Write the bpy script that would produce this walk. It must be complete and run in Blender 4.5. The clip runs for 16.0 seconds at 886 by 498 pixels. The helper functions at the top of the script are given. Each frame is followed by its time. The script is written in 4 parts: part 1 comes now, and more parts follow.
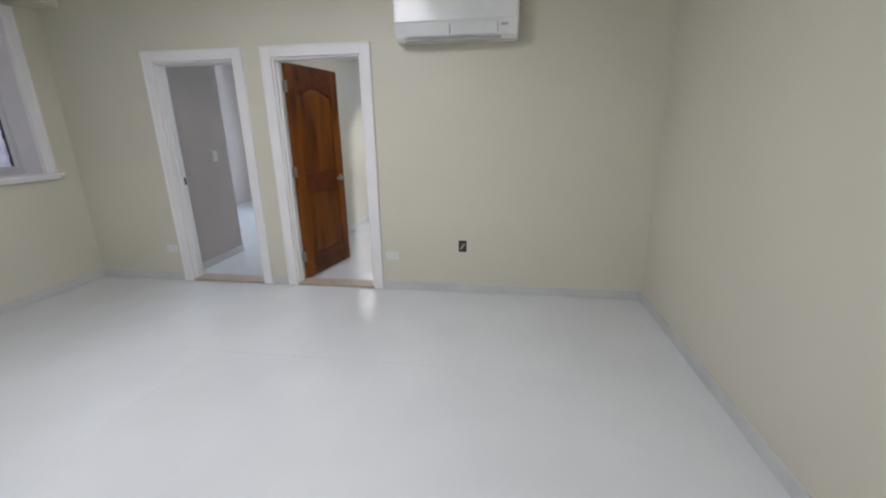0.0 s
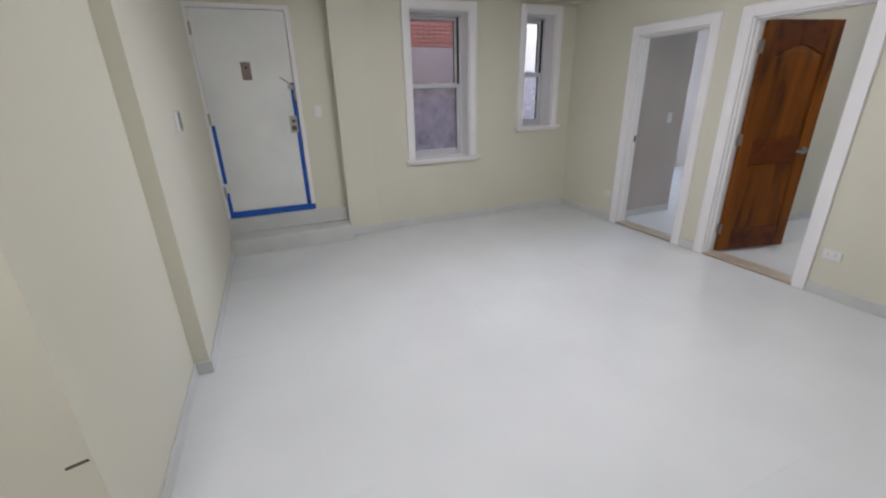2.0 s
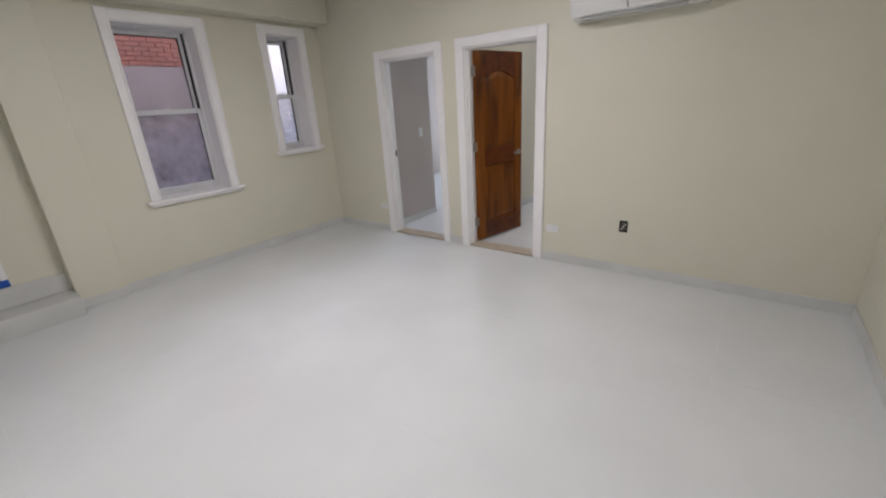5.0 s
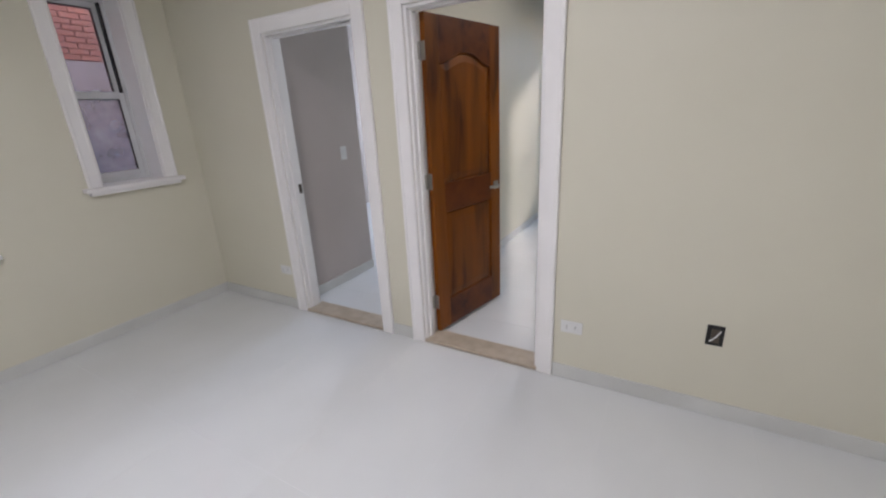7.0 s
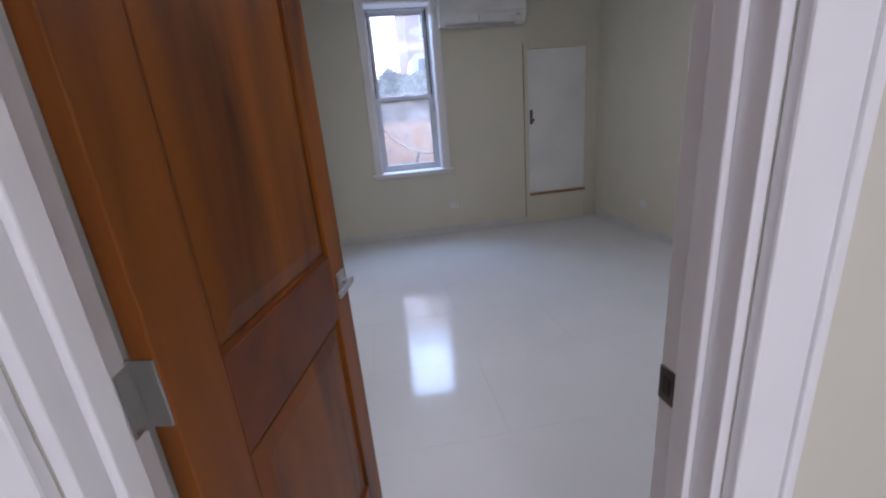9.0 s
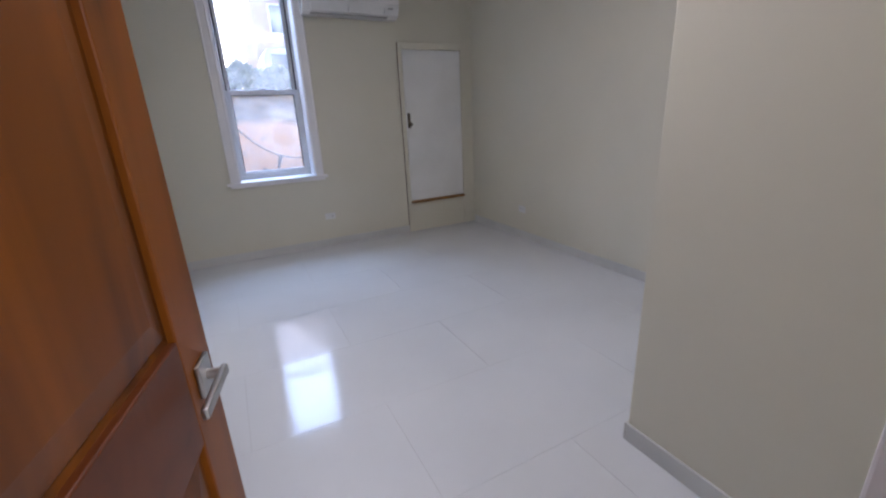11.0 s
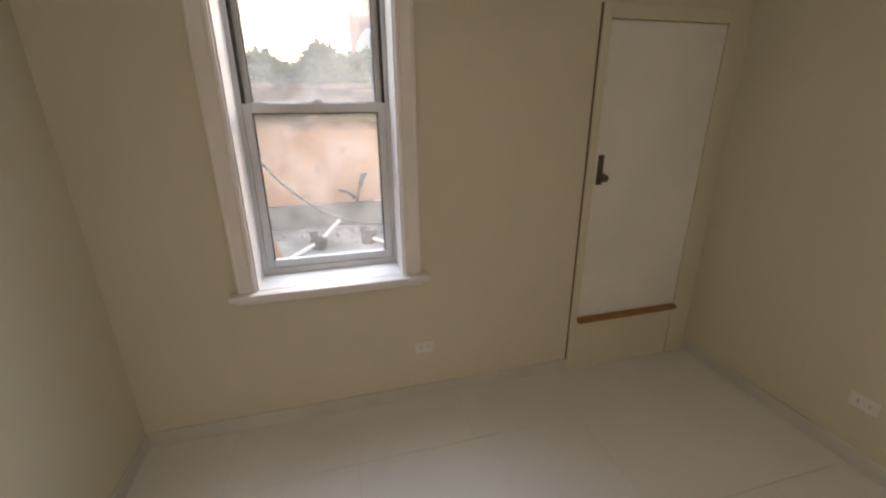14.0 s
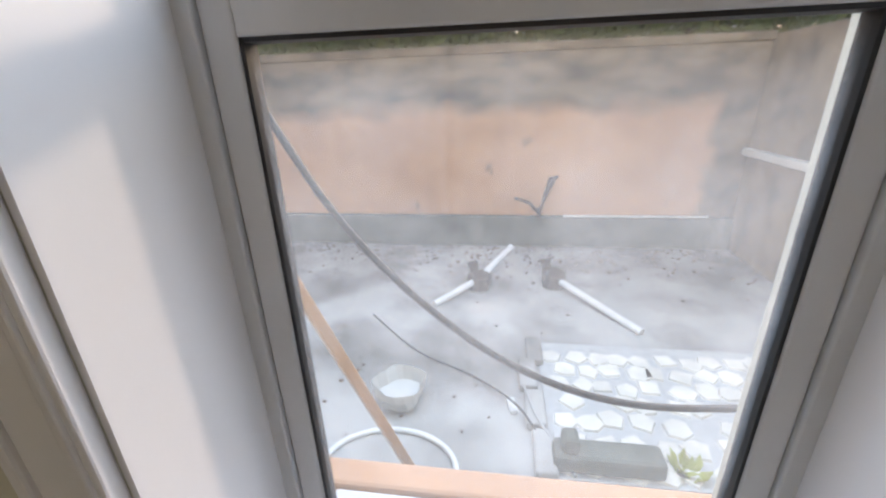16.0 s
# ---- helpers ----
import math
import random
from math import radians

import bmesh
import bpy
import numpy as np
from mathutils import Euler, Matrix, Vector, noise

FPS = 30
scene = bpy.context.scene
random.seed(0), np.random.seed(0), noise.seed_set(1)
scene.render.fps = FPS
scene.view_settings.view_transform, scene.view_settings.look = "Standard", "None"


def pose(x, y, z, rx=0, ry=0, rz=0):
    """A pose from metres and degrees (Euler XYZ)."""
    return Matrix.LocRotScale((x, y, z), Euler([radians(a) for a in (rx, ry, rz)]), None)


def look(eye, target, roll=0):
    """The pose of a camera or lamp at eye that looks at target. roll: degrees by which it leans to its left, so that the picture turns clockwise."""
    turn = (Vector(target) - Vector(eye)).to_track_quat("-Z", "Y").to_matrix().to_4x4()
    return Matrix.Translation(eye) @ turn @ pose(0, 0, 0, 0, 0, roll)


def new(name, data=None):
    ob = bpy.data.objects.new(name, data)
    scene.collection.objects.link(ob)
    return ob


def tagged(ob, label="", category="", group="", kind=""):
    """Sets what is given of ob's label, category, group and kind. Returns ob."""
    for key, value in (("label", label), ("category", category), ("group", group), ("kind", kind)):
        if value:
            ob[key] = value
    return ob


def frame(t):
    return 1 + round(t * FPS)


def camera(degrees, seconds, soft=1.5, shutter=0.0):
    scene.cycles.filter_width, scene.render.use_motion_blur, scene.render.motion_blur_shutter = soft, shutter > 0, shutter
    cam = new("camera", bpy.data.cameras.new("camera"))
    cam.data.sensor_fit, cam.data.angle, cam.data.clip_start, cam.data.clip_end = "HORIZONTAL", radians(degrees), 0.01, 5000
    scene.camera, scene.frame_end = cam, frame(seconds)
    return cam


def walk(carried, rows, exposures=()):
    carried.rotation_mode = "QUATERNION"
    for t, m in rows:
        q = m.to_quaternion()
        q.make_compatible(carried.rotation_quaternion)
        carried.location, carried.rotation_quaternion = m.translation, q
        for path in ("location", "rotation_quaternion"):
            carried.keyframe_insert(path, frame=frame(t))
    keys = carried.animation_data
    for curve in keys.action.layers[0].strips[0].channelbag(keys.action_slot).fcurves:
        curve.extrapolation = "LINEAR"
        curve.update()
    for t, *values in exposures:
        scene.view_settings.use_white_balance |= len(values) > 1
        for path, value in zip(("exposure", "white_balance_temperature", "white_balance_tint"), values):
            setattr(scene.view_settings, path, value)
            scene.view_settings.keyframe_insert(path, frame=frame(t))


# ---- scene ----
LAMP_W, BED_W, SKY, SUN_E = 13.5, 3.2, 0.15, 2.2
EXPOSURES = [(0.0, 1.42, 6050, 15), (2.0, 1.42, 6150, 16), (4.0, 1.38, 6400, 17), (7.0, 1.5, 6200, 19), (8.5, 1.42, 5900, 21), (9.5, 1.52, 5800, 29), (11.8, 1.78, 6200, 22),
             (12.5, 1.64, 6800, 19), (13.5, 1.47, 8500, 23), (14.2, 1.37, 9200, 24), (15.0, 1.2, 7600, 22), (16.0, 1.05, 7900, 20)]
cam = camera(94.9, 16.0, soft=2.2)
PATH = [
    (0, (4.131, -3.465, 1.443), (3.841, -1.569, 0.875), -0.8),
    (0.5, (4.205, -3.296, 1.541), (3.262, -1.642, 0.928), -0.7),
    (1, (4.318, -3.398, 1.527), (2.785, -2.314, 0.838), -1.7),
    (1.5, (4.467, -3.596, 1.522), (2.772, -2.811, 0.809), -1.9),
    (2, (4.616, -3.728, 1.527), (2.886, -3.025, 0.81), -1.5),
    (2.5, (4.721, -3.796, 1.516), (2.944, -3.18, 0.836), -1.6),
    (3, (4.767, -3.889, 1.535), (3.087, -3.04, 0.859), -0.6),
    (3.5, (4.803, -3.931, 1.539), (3.281, -2.836, 0.843), -0.9),
    (4, (4.821, -3.88, 1.54), (3.482, -2.569, 0.842), -1.2),
    (4.2, (4.796, -3.908, 1.55), (3.521, -2.536, 0.849), -1.5),
    (6.3, (3.977, -2.58, 1.498), (2.9, -1.028, 0.841), -3.7),
    (6.5, (3.849, -2.41, 1.485), (2.794, -0.842, 0.829), -3.3),
    (7, (3.526, -2.049, 1.478), (2.576, -0.407, 0.844), -2.9),
    (7.5, (3.216, -1.615, 1.492), (2.425, 0.122, 0.894), -2.7),
    (8, (2.948, -1.185, 1.432), (2.439, 0.659, 0.849), -3.3),
    (8.5, (2.686, -0.731, 1.391), (2.538, 1.185, 0.837), -3.7),
    (9, (2.531, -0.383, 1.376), (2.783, 1.509, 0.779), -5.0),
    (9.5, (2.471, -0.156, 1.383), (3.093, 1.632, 0.738), -5.8),
    (9.7, (2.462, -0.091, 1.387), (3.243, 1.629, 0.73), -5.0),
    (11.8, (2.515, 0.300, 1.33), (3.370, 1.997, 0.73), -2.4),
    (12, (2.535, 0.540, 1.37), (3.370, 2.240, 0.765), -2.0),
    (12.5, (2.617, 1.012, 1.49), (3.5, 2.68, 0.834), -0.4),
    (13, (2.842, 1.560, 1.561), (3.696, 3.243, 0.898), 0.3),
    (13.5, (2.905, 2.076, 1.588), (3.838, 3.734, 0.968), 1.0),
    (14, (2.973, 2.643, 1.687), (3.461, 4.466, 1.023), -0.5),
    (14.5, (2.928, 3.204, 1.658), (3.104, 5.092, 1.022), -0.1),
    (15, (2.909, 3.688, 1.625), (2.907, 5.584, 0.986), 0.0),
    (15.5, (2.945, 4.109, 1.608), (2.742, 5.965, 0.915), -1.0),
    (15.6, (2.926, 4.194, 1.601), (2.739, 6.058, 0.899), -1.4),
    (16, (2.902, 4.444, 1.6), (2.622, 6.287, 0.877), -1.9),
]
walk(cam, [(t, look(eye, target, roll)) for t, eye, target, roll in PATH],
     exposures=EXPOSURES)

# ---- world, sun and lamps ----
SUN_AZ, SUN_EL = radians(26), radians(21)      # sun stands north-north-east, low
world = bpy.data.worlds.new("sky")
scene.world = world
world.use_nodes = True
wt = world.node_tree
sky = wt.nodes.new("ShaderNodeTexSky")
sky.sky_type = "NISHITA"
sky.sun_disc = False
sky.sun_elevation, sky.sun_rotation = SUN_EL, SUN_AZ
wt.nodes["Background"].inputs["Strength"].default_value = SKY
wt.links.new(sky.outputs[0], wt.nodes["Background"].inputs[0])
sun = new("sun", bpy.data.lights.new("sun", "SUN"))
sun.data.energy, sun.data.angle, sun.data.color = SUN_E, radians(6), (1.0, 0.93, 0.82)
sun_way = Vector((math.sin(SUN_AZ) * math.cos(SUN_EL), math.cos(SUN_AZ) * math.cos(SUN_EL), math.sin(SUN_EL)))
sun.matrix_world = look(sun_way * 30, (0, 0, 0))


def area(name, at, aim, sx, sy, watts, colour):
    d = bpy.data.lights.new(name, "AREA")
    d.shape, d.size, d.size_y, d.energy, d.color = "RECTANGLE", sx, sy, watts, colour
    o = new(name, d)
    o.matrix_world = look(at, aim)
    return o


LAMPS = [(2.75, -2.15, 0.45, LAMP_W), (4.5, -4.6, 0.3, LAMP_W * 0.55)]
BED_LAMP = (3.3, 1.5)
for lx, ly, lh, lw in LAMPS:
    area("ceiling_lamp_light", (lx, ly, 2.765), (lx, ly + 0.001, 0), 1.9 * lh, 1.9 * lh, lw, (1.0, 0.985, 0.965))
area("bedroom_lamp_light", (*BED_LAMP, 2.815), (BED_LAMP[0], BED_LAMP[1] + 0.001, 0), 0.85, 0.85, BED_W, (1.0, 0.93, 0.83))
# unseen fill lamp added outside, in place of more sky light through the window
area("bedroom_sky_fill", (2.9, 6.3, 3.55), (2.9, 2.8, 0.0), 3.4, 2.2, 100, (0.47, 0.72, 1.0))
area("hall_window_light", (0.75, 4.665, 1.6), (0.75, 0, 1.0), 0.66, 1.5, 26, (0.76, 0.87, 1.0))


# ---- materials ----
def material(name, colour, rough=0.5, metal=0.0, colour2=None, scale=3.0, grain=60.0, bump=0.05, coat=0.0,
             rough_var=0.1, per_object=0.0, spec=0.5, stretch=(1, 1, 1), contrast=(0.35, 0.65)):
    """Two scales of variation: broad stains between two colours, fine grain in bump and roughness."""
    m = bpy.data.materials.new(name)
    m.use_nodes = True
    t = m.node_tree
    n, l = t.nodes, t.links
    b = n["Principled BSDF"]
    b.inputs["Metallic"].default_value = metal
    b.inputs["Specular IOR Level"].default_value = spec
    b.inputs["Coat Weight"].default_value = coat
    b.inputs["Coat Roughness"].default_value = 0.08
    co = n.new("ShaderNodeTexCoord")
    mp = n.new("ShaderNodeMapping")
    mp.inputs["Scale"].default_value = stretch
    geo = n.new("ShaderNodeNewGeometry")
    l.new(geo.outputs["Position"], mp.inputs["Vector"])
    big = n.new("ShaderNodeTexNoise")
    big.inputs["Scale"].default_value, big.inputs["Detail"].default_value = scale, 5
    l.new(mp.outputs[0], big.inputs["Vector"])
    rmp = n.new("ShaderNodeValToRGB")
    rmp.color_ramp.elements[0].position, rmp.color_ramp.elements[1].position = contrast
    c2 = colour2 or tuple(c * 0.9 for c in colour)
    rmp.color_ramp.elements[0].color, rmp.color_ramp.elements[1].color = (*c2, 1), (*colour, 1)
    l.new(big.outputs["Fac"], rmp.inputs[0])
    out = rmp.outputs[0]
    if per_object:
        oi = n.new("ShaderNodeObjectInfo")
        mr = n.new("ShaderNodeMapRange")
        mr.inputs["To Min"].default_value, mr.inputs["To Max"].default_value = 1 - per_object, 1 + per_object
        l.new(oi.outputs["Random"], mr.inputs["Value"])
        mx = n.new("ShaderNodeVectorMath")
        mx.operation = "SCALE"
        l.new(out, mx.inputs[0])
        l.new(mr.outputs[0], mx.inputs["Scale"])
        out = mx.outputs[0]
    l.new(out, b.inputs["Base Color"])
    fine = n.new("ShaderNodeTexNoise")
    fine.inputs["Scale"].default_value, fine.inputs["Detail"].default_value = grain, 4
    l.new(mp.outputs[0], fine.inputs["Vector"])
    rr = n.new("ShaderNodeMapRange")
    rr.inputs["To Min"].default_value, rr.inputs["To Max"].default_value = max(0.02, rough - rough_var), min(1, rough + rough_var)
    l.new(big.outputs["Fac"], rr.inputs["Value"])
    l.new(rr.outputs[0], b.inputs["Roughness"])
    if bump:
        bp = n.new("ShaderNodeBump")
        bp.inputs["Strength"].default_value, bp.inputs["Distance"].default_value = bump, 0.004
        l.new(fine.outputs["Fac"], bp.inputs["Height"])
        l.new(bp.outputs[0], b.inputs["Normal"])
    return m


def glass_material(name, tint=(1, 1, 1), rough=0.0, dirt=0.0):
    m = bpy.data.materials.new(name)
    m.use_nodes = True
    t = m.node_tree
    n, l = t.nodes, t.links
    n.remove(n["Principled BSDF"])
    tr = n.new("ShaderNodeBsdfTransparent")
    tr.inputs[0].default_value = (*tint, 1)
    gl = n.new("ShaderNodeBsdfGlossy")
    gl.inputs["Roughness"].default_value = 0.02
    df = n.new("ShaderNodeBsdfTranslucent")
    df.inputs[0].default_value = (0.85, 0.86, 0.9, 1)
    lw = n.new("ShaderNodeLayerWeight")
    pw = n.new("ShaderNodeMath")
    pw.operation, pw.inputs[1].default_value = "POWER", 4.0
    l.new(lw.outputs["Facing"], pw.inputs[0])
    fr = n.new("ShaderNodeMath")
    fr.operation, fr.inputs[1].default_value, fr.inputs[2].default_value = "MULTIPLY_ADD", 0.6, 0.03
    l.new(pw.outputs[0], fr.inputs[0])
    m1, m2 = n.new("ShaderNodeMixShader"), n.new("ShaderNodeMixShader")
    no = n.new("ShaderNodeTexNoise")
    no.inputs["Scale"].default_value, no.inputs["Detail"].default_value = 7, 6
    geo = n.new("ShaderNodeNewGeometry")
    l.new(geo.outputs["Position"], no.inputs["Vector"])
    rg = n.new("ShaderNodeMapRange")
    rg.inputs["From Min"].default_value, rg.inputs["From Max"].default_value = 0.3, 0.75
    rg.inputs["To Min"].default_value, rg.inputs["To Max"].default_value = dirt * 0.6, dirt * 1.6
    l.new(no.outputs["Fac"], rg.inputs["Value"])
    l.new(rg.outputs[0], m1.inputs[0])
    l.new(tr.outputs[0], m1.inputs[1])
    l.new(df.outputs[0], m1.inputs[2])
    l.new(fr.outputs[0], m2.inputs[0])
    l.new(m1.outputs[0], m2.inputs[1])
    l.new(gl.outputs[0], m2.inputs[2])
    l.new(m2.outputs[0], n["Material Output"].inputs[0])
    return m


def wood_material(name, dark, light, axis="z"):
    """Knotty varnished timber: bands stretched along the board, dark streaks and knots."""
    m = bpy.data.materials.new(name)
    m.use_nodes = True
    t = m.node_tree
    n, l = t.nodes, t.links
    b = n["Principled BSDF"]
    co = n.new("ShaderNodeTexCoord")
    mp = n.new("ShaderNodeMapping")
    mp.inputs["Scale"].default_value = (5, 5, 0.7) if axis == "z" else (0.7, 5, 5)
    oi = n.new("ShaderNodeObjectInfo")
    ad = n.new("ShaderNodeVectorMath")
    ad.operation = "ADD"
    l.new(co.outputs["Object"], ad.inputs[0])
    l.new(oi.outputs["Random"], ad.inputs[1])
    l.new(ad.outputs[0], mp.inputs["Vector"])
    a = n.new("ShaderNodeTexNoise")
    a.inputs["Scale"].default_value, a.inputs["Detail"].default_value, a.inputs["Distortion"].default_value = 1.4, 7, 0.6
    l.new(mp.outputs[0], a.inputs["Vector"])
    r = n.new("ShaderNodeValToRGB")
    e = r.color_ramp.elements
    e[0].position, e[0].color = 0.3, (*dark, 1)
    e[1].position, e[1].color = 0.62, (*light, 1)
    mid = e.new(0.45)
    mid.color = (*[0.35 * d + 0.65 * c for d, c in zip(dark, light)], 1)
    l.new(a.outputs["Fac"], r.inputs[0])
    k = n.new("ShaderNodeTexVoronoi")
    k.inputs["Scale"].default_value = 0.9
    l.new(mp.outputs[0], k.inputs["Vector"])
    kr = n.new("ShaderNodeMapRange")
    kr.inputs["From Min"].default_value, kr.inputs["From Max"].default_value = 0.02, 0.11
    kr.inputs["To Min"].default_value = 0.6
    l.new(k.outputs["Distance"], kr.inputs["Value"])
    mx = n.new("ShaderNodeVectorMath")
    mx.operation = "SCALE"
    l.new(r.outputs[0], mx.inputs[0])
    l.new(kr.outputs[0], mx.inputs["Scale"])
    l.new(mx.outputs[0], b.inputs["Base Color"])
    b.inputs["Roughness"].default_value = 0.45
    b.inputs["Specular IOR Level"].default_value = 0.3
    b.inputs["Coat Weight"].default_value = 0.06
    b.inputs["Coat Roughness"].default_value = 0.15
    bp = n.new("ShaderNodeBump")
    bp.inputs["Strength"].default_value, bp.inputs["Distance"].default_value = 0.06, 0.002
    l.new(a.outputs["Fac"], bp.inputs["Height"])
    l.new(bp.outputs[0], b.inputs["Normal"])
    return m


M_WALL = material("beige_wall_paint", (0.66, 0.64, 0.54), 0.5, colour2=(0.635, 0.615, 0.515), scale=1.2, grain=140, bump=0.06)
# hall paint: base colour darkened to stand in for weak light there
M_HALL = material("dimmed_hall_paint", (0.50, 0.445, 0.425), 0.55, scale=1.2, grain=140, bump=0.06)
M_CEIL = material("white_ceiling_paint", (0.80, 0.79, 0.77), 0.7, scale=1.5, grain=120, bump=0.05)
M_TRIM = material("white_gloss_trim", (0.84, 0.83, 0.84), 0.33, colour2=(0.81, 0.80, 0.81), scale=4, grain=90, bump=0.04)
M_TILE = material("polished_pale_tile", (0.68, 0.70, 0.715), 0.10, colour2=(0.645, 0.665, 0.68), scale=1.6, grain=50, bump=0.004, per_object=0.006, rough_var=0.04)
M_GROUT = material("grey_grout", (0.50, 0.505, 0.51), 0.8, scale=20, grain=200)
M_GROUT_LIGHT = material("pale_grout", (0.72, 0.735, 0.75), 0.6, scale=20, grain=200)
M_BASE = material("grey_tile_skirting", (0.62, 0.63, 0.62), 0.42, scale=3, grain=60, bump=0.01)
M_SADDLE = material("beige_stone_saddle", (0.46, 0.40, 0.32), 0.35, colour2=(0.38, 0.32, 0.25), scale=14, grain=90, bump=0.05)
M_WOOD = wood_material("knotty_amber_wood", (0.045, 0.010, 0.0008), (0.215, 0.062, 0.0025))
M_WOODX = wood_material("knotty_amber_wood_rail", (0.045, 0.0095, 0.001), (0.135, 0.032, 0.003), axis="x")
M_STEEL = material("brushed_nickel", (0.46, 0.45, 0.43), 0.32, metal=1.0, scale=30, grain=200, bump=0.02)
M_DARKMETAL = material("dark_bronze", (0.13, 0.11, 0.09), 0.4, metal=0.8, scale=30, grain=200, bump=0.02)
M_BROWNPLATE = material("brownish_metal", (0.24, 0.19, 0.165), 0.5, metal=0.3, scale=20, grain=90, bump=0.03)
M_ENTRY = material("white_steel_door_paint", (0.78, 0.79, 0.78), 0.38, scale=2, grain=70, bump=0.04)
M_TAPE = material("blue_masking_tape", (0.005, 0.10, 0.48), 0.6, colour2=(0.005, 0.07, 0.38), scale=14, grain=80, bump=0.15)
M_PLASTIC = material("white_plastic", (0.80, 0.81, 0.81), 0.2, scale=4, grain=50, bump=0.0, rough_var=0.05)
M_GREYPLASTIC = material("grey_plastic", (0.42, 0.43, 0.43), 0.4, scale=6, grain=60, bump=0.02)
M_DARKPLASTIC = material("dark_grey_plastic", (0.13, 0.13, 0.13), 0.45, scale=6, grain=60, bump=0.02)
M_BLACK = material("black_rubber", (0.012, 0.012, 0.013), 0.5, scale=9, grain=80, bump=0.03)
M_VINYL = material("grey_white_window_frame", (0.66, 0.67, 0.69), 0.35, scale=5, grain=70, bump=0.02)
M_GLASS = glass_material("window_glass", dirt=0.03)
M_GLASS_HAZY = glass_material("hazy_window_glass", dirt=0.085)
M_GLASS_DUSTY = glass_material("dusty_window_glass", dirt=0.45)
M_FROST = glass_material("frosted_window_glass", dirt=0.3)
M_BRASSY = material("worn_brown_wood", (0.36, 0.20, 0.075), 0.6, colour2=(0.25, 0.13, 0.045), scale=20, grain=120, bump=0.15)
M_LAMP = bpy.data.materials.new("lamp_diffuser")
M_LAMP.use_nodes = True
M_LAMP.node_tree.nodes["Principled BSDF"].inputs["Emission Color"].default_value = (1, 0.96, 0.9, 1)
M_LAMP.node_tree.nodes["Principled BSDF"].inputs["Emission Strength"].default_value = 1.5
M_SHADE = material("brown_shade_colour", (0.16, 0.11, 0.07), 0.8, scale=9, grain=80, bump=0.05)
M_CONC = material("pale_worn_concrete", (0.46, 0.455, 0.44), 0.85, colour2=(0.17, 0.162, 0.15), scale=1.8, grain=40, bump=0.4, contrast=(0.32, 0.62))
M_SALMON = material("salmon_stucco", (0.74, 0.42, 0.25), 0.85, colour2=(0.60, 0.33, 0.20), scale=2.2, grain=45, bump=0.3)
M_STAIN = material("weathered_stucco", (0.36, 0.28, 0.20), 0.9, colour2=(0.17, 0.135, 0.10), scale=3.5, grain=45, bump=0.4)
M_MOSS = material("mossy_grey_base", (0.19, 0.20, 0.175), 0.9, colour2=(0.10, 0.115, 0.095), scale=5, grain=50, bump=0.4)
M_STONE = material("pale_paving_stone", (0.78, 0.76, 0.71), 0.8, colour2=(0.62, 0.60, 0.55), scale=6, grain=50, bump=0.25, per_object=0.1)
M_BRICK = material("red_brick", (0.25, 0.085, 0.066), 0.85, colour2=(0.20, 0.066, 0.052), scale=4, grain=60, bump=0.3, per_object=0.1)
M_MORTAR = material("reddish_mortar", (0.21, 0.095, 0.078), 0.9, scale=6, grain=60, bump=0.2)
M_LILAC = material("pale_painted_render", (0.24, 0.195, 0.205), 0.85, colour2=(0.19, 0.155, 0.165), scale=2.4, grain=40, bump=0.3)
M_LEAF = material("hedge_leaf", (0.18, 0.215, 0.065), 0.6, colour2=(0.11, 0.145, 0.045), scale=2, grain=20, bump=0, per_object=0.2)
M_WHITE_RENDER = material("white_sunlit_render", (0.84, 0.81, 0.83), 0.85, scale=0.5, grain=20, bump=0.1)
M_PINKFACADE = material("pink_facade", (0.56, 0.34, 0.28), 0.85, scale=0.5, grain=20, bump=0.1)
M_VAN = material("white_car_paint", (0.80, 0.80, 0.80), 0.25, scale=1, grain=20, bump=0, coat=0.6)
M_CARGLASS = material("dark_car_glass", (0.02, 0.022, 0.025), 0.06, scale=1, grain=20, bump=0)


# ---- building helpers ----
def part(name, bm, mat, parent=None, label=""):
    me = bpy.data.meshes.new(name)
    bm.normal_update()
    bm.to_mesh(me)
    bm.free()
    me.materials.append(mat)
    ob = new(name, me)
    if parent:
        ob.parent = parent
        ob.matrix_parent_inverse = parent.matrix_basis.inverted() if parent.parent is None else Matrix()
    if label:
        ob["label"] = label
    return ob


def thing(name, at, label, category, group="", kind=""):
    ob = new(name)
    ob.empty_display_size = 0.05
    ob.location = at
    return tagged(ob, label, category, group, kind)


def setting(ob, label="", category=""):
    return tagged(ob, label, category, kind="structure")


def add_box(bm, lo, hi, bevel=0.0):
    lo, hi = [min(a, b) for a, b in zip(lo, hi)], [max(a, b) for a, b in zip(lo, hi)]
    c = [(a + b) / 2 for a, b in zip(lo, hi)]
    s = [b - a for a, b in zip(lo, hi)]
    r = bmesh.ops.create_cube(bm, size=1, matrix=Matrix.Translation(c) @ Matrix.Diagonal((*s, 1)))
    if bevel:
        es = {e for v in r["verts"] for e in v.link_edges}
        bmesh.ops.bevel(bm, geom=list(es), offset=min(bevel, min(s) * 0.45), segments=2, profile=0.5, affect="EDGES")
    return bm


def box(lo, hi, bevel=0.0):
    return add_box(bmesh.new(), lo, hi, bevel)


def boxes(*pairs, bevel=0.0):
    bm = bmesh.new()
    for lo, hi in pairs:
        add_box(bm, lo, hi, bevel)
    return bm


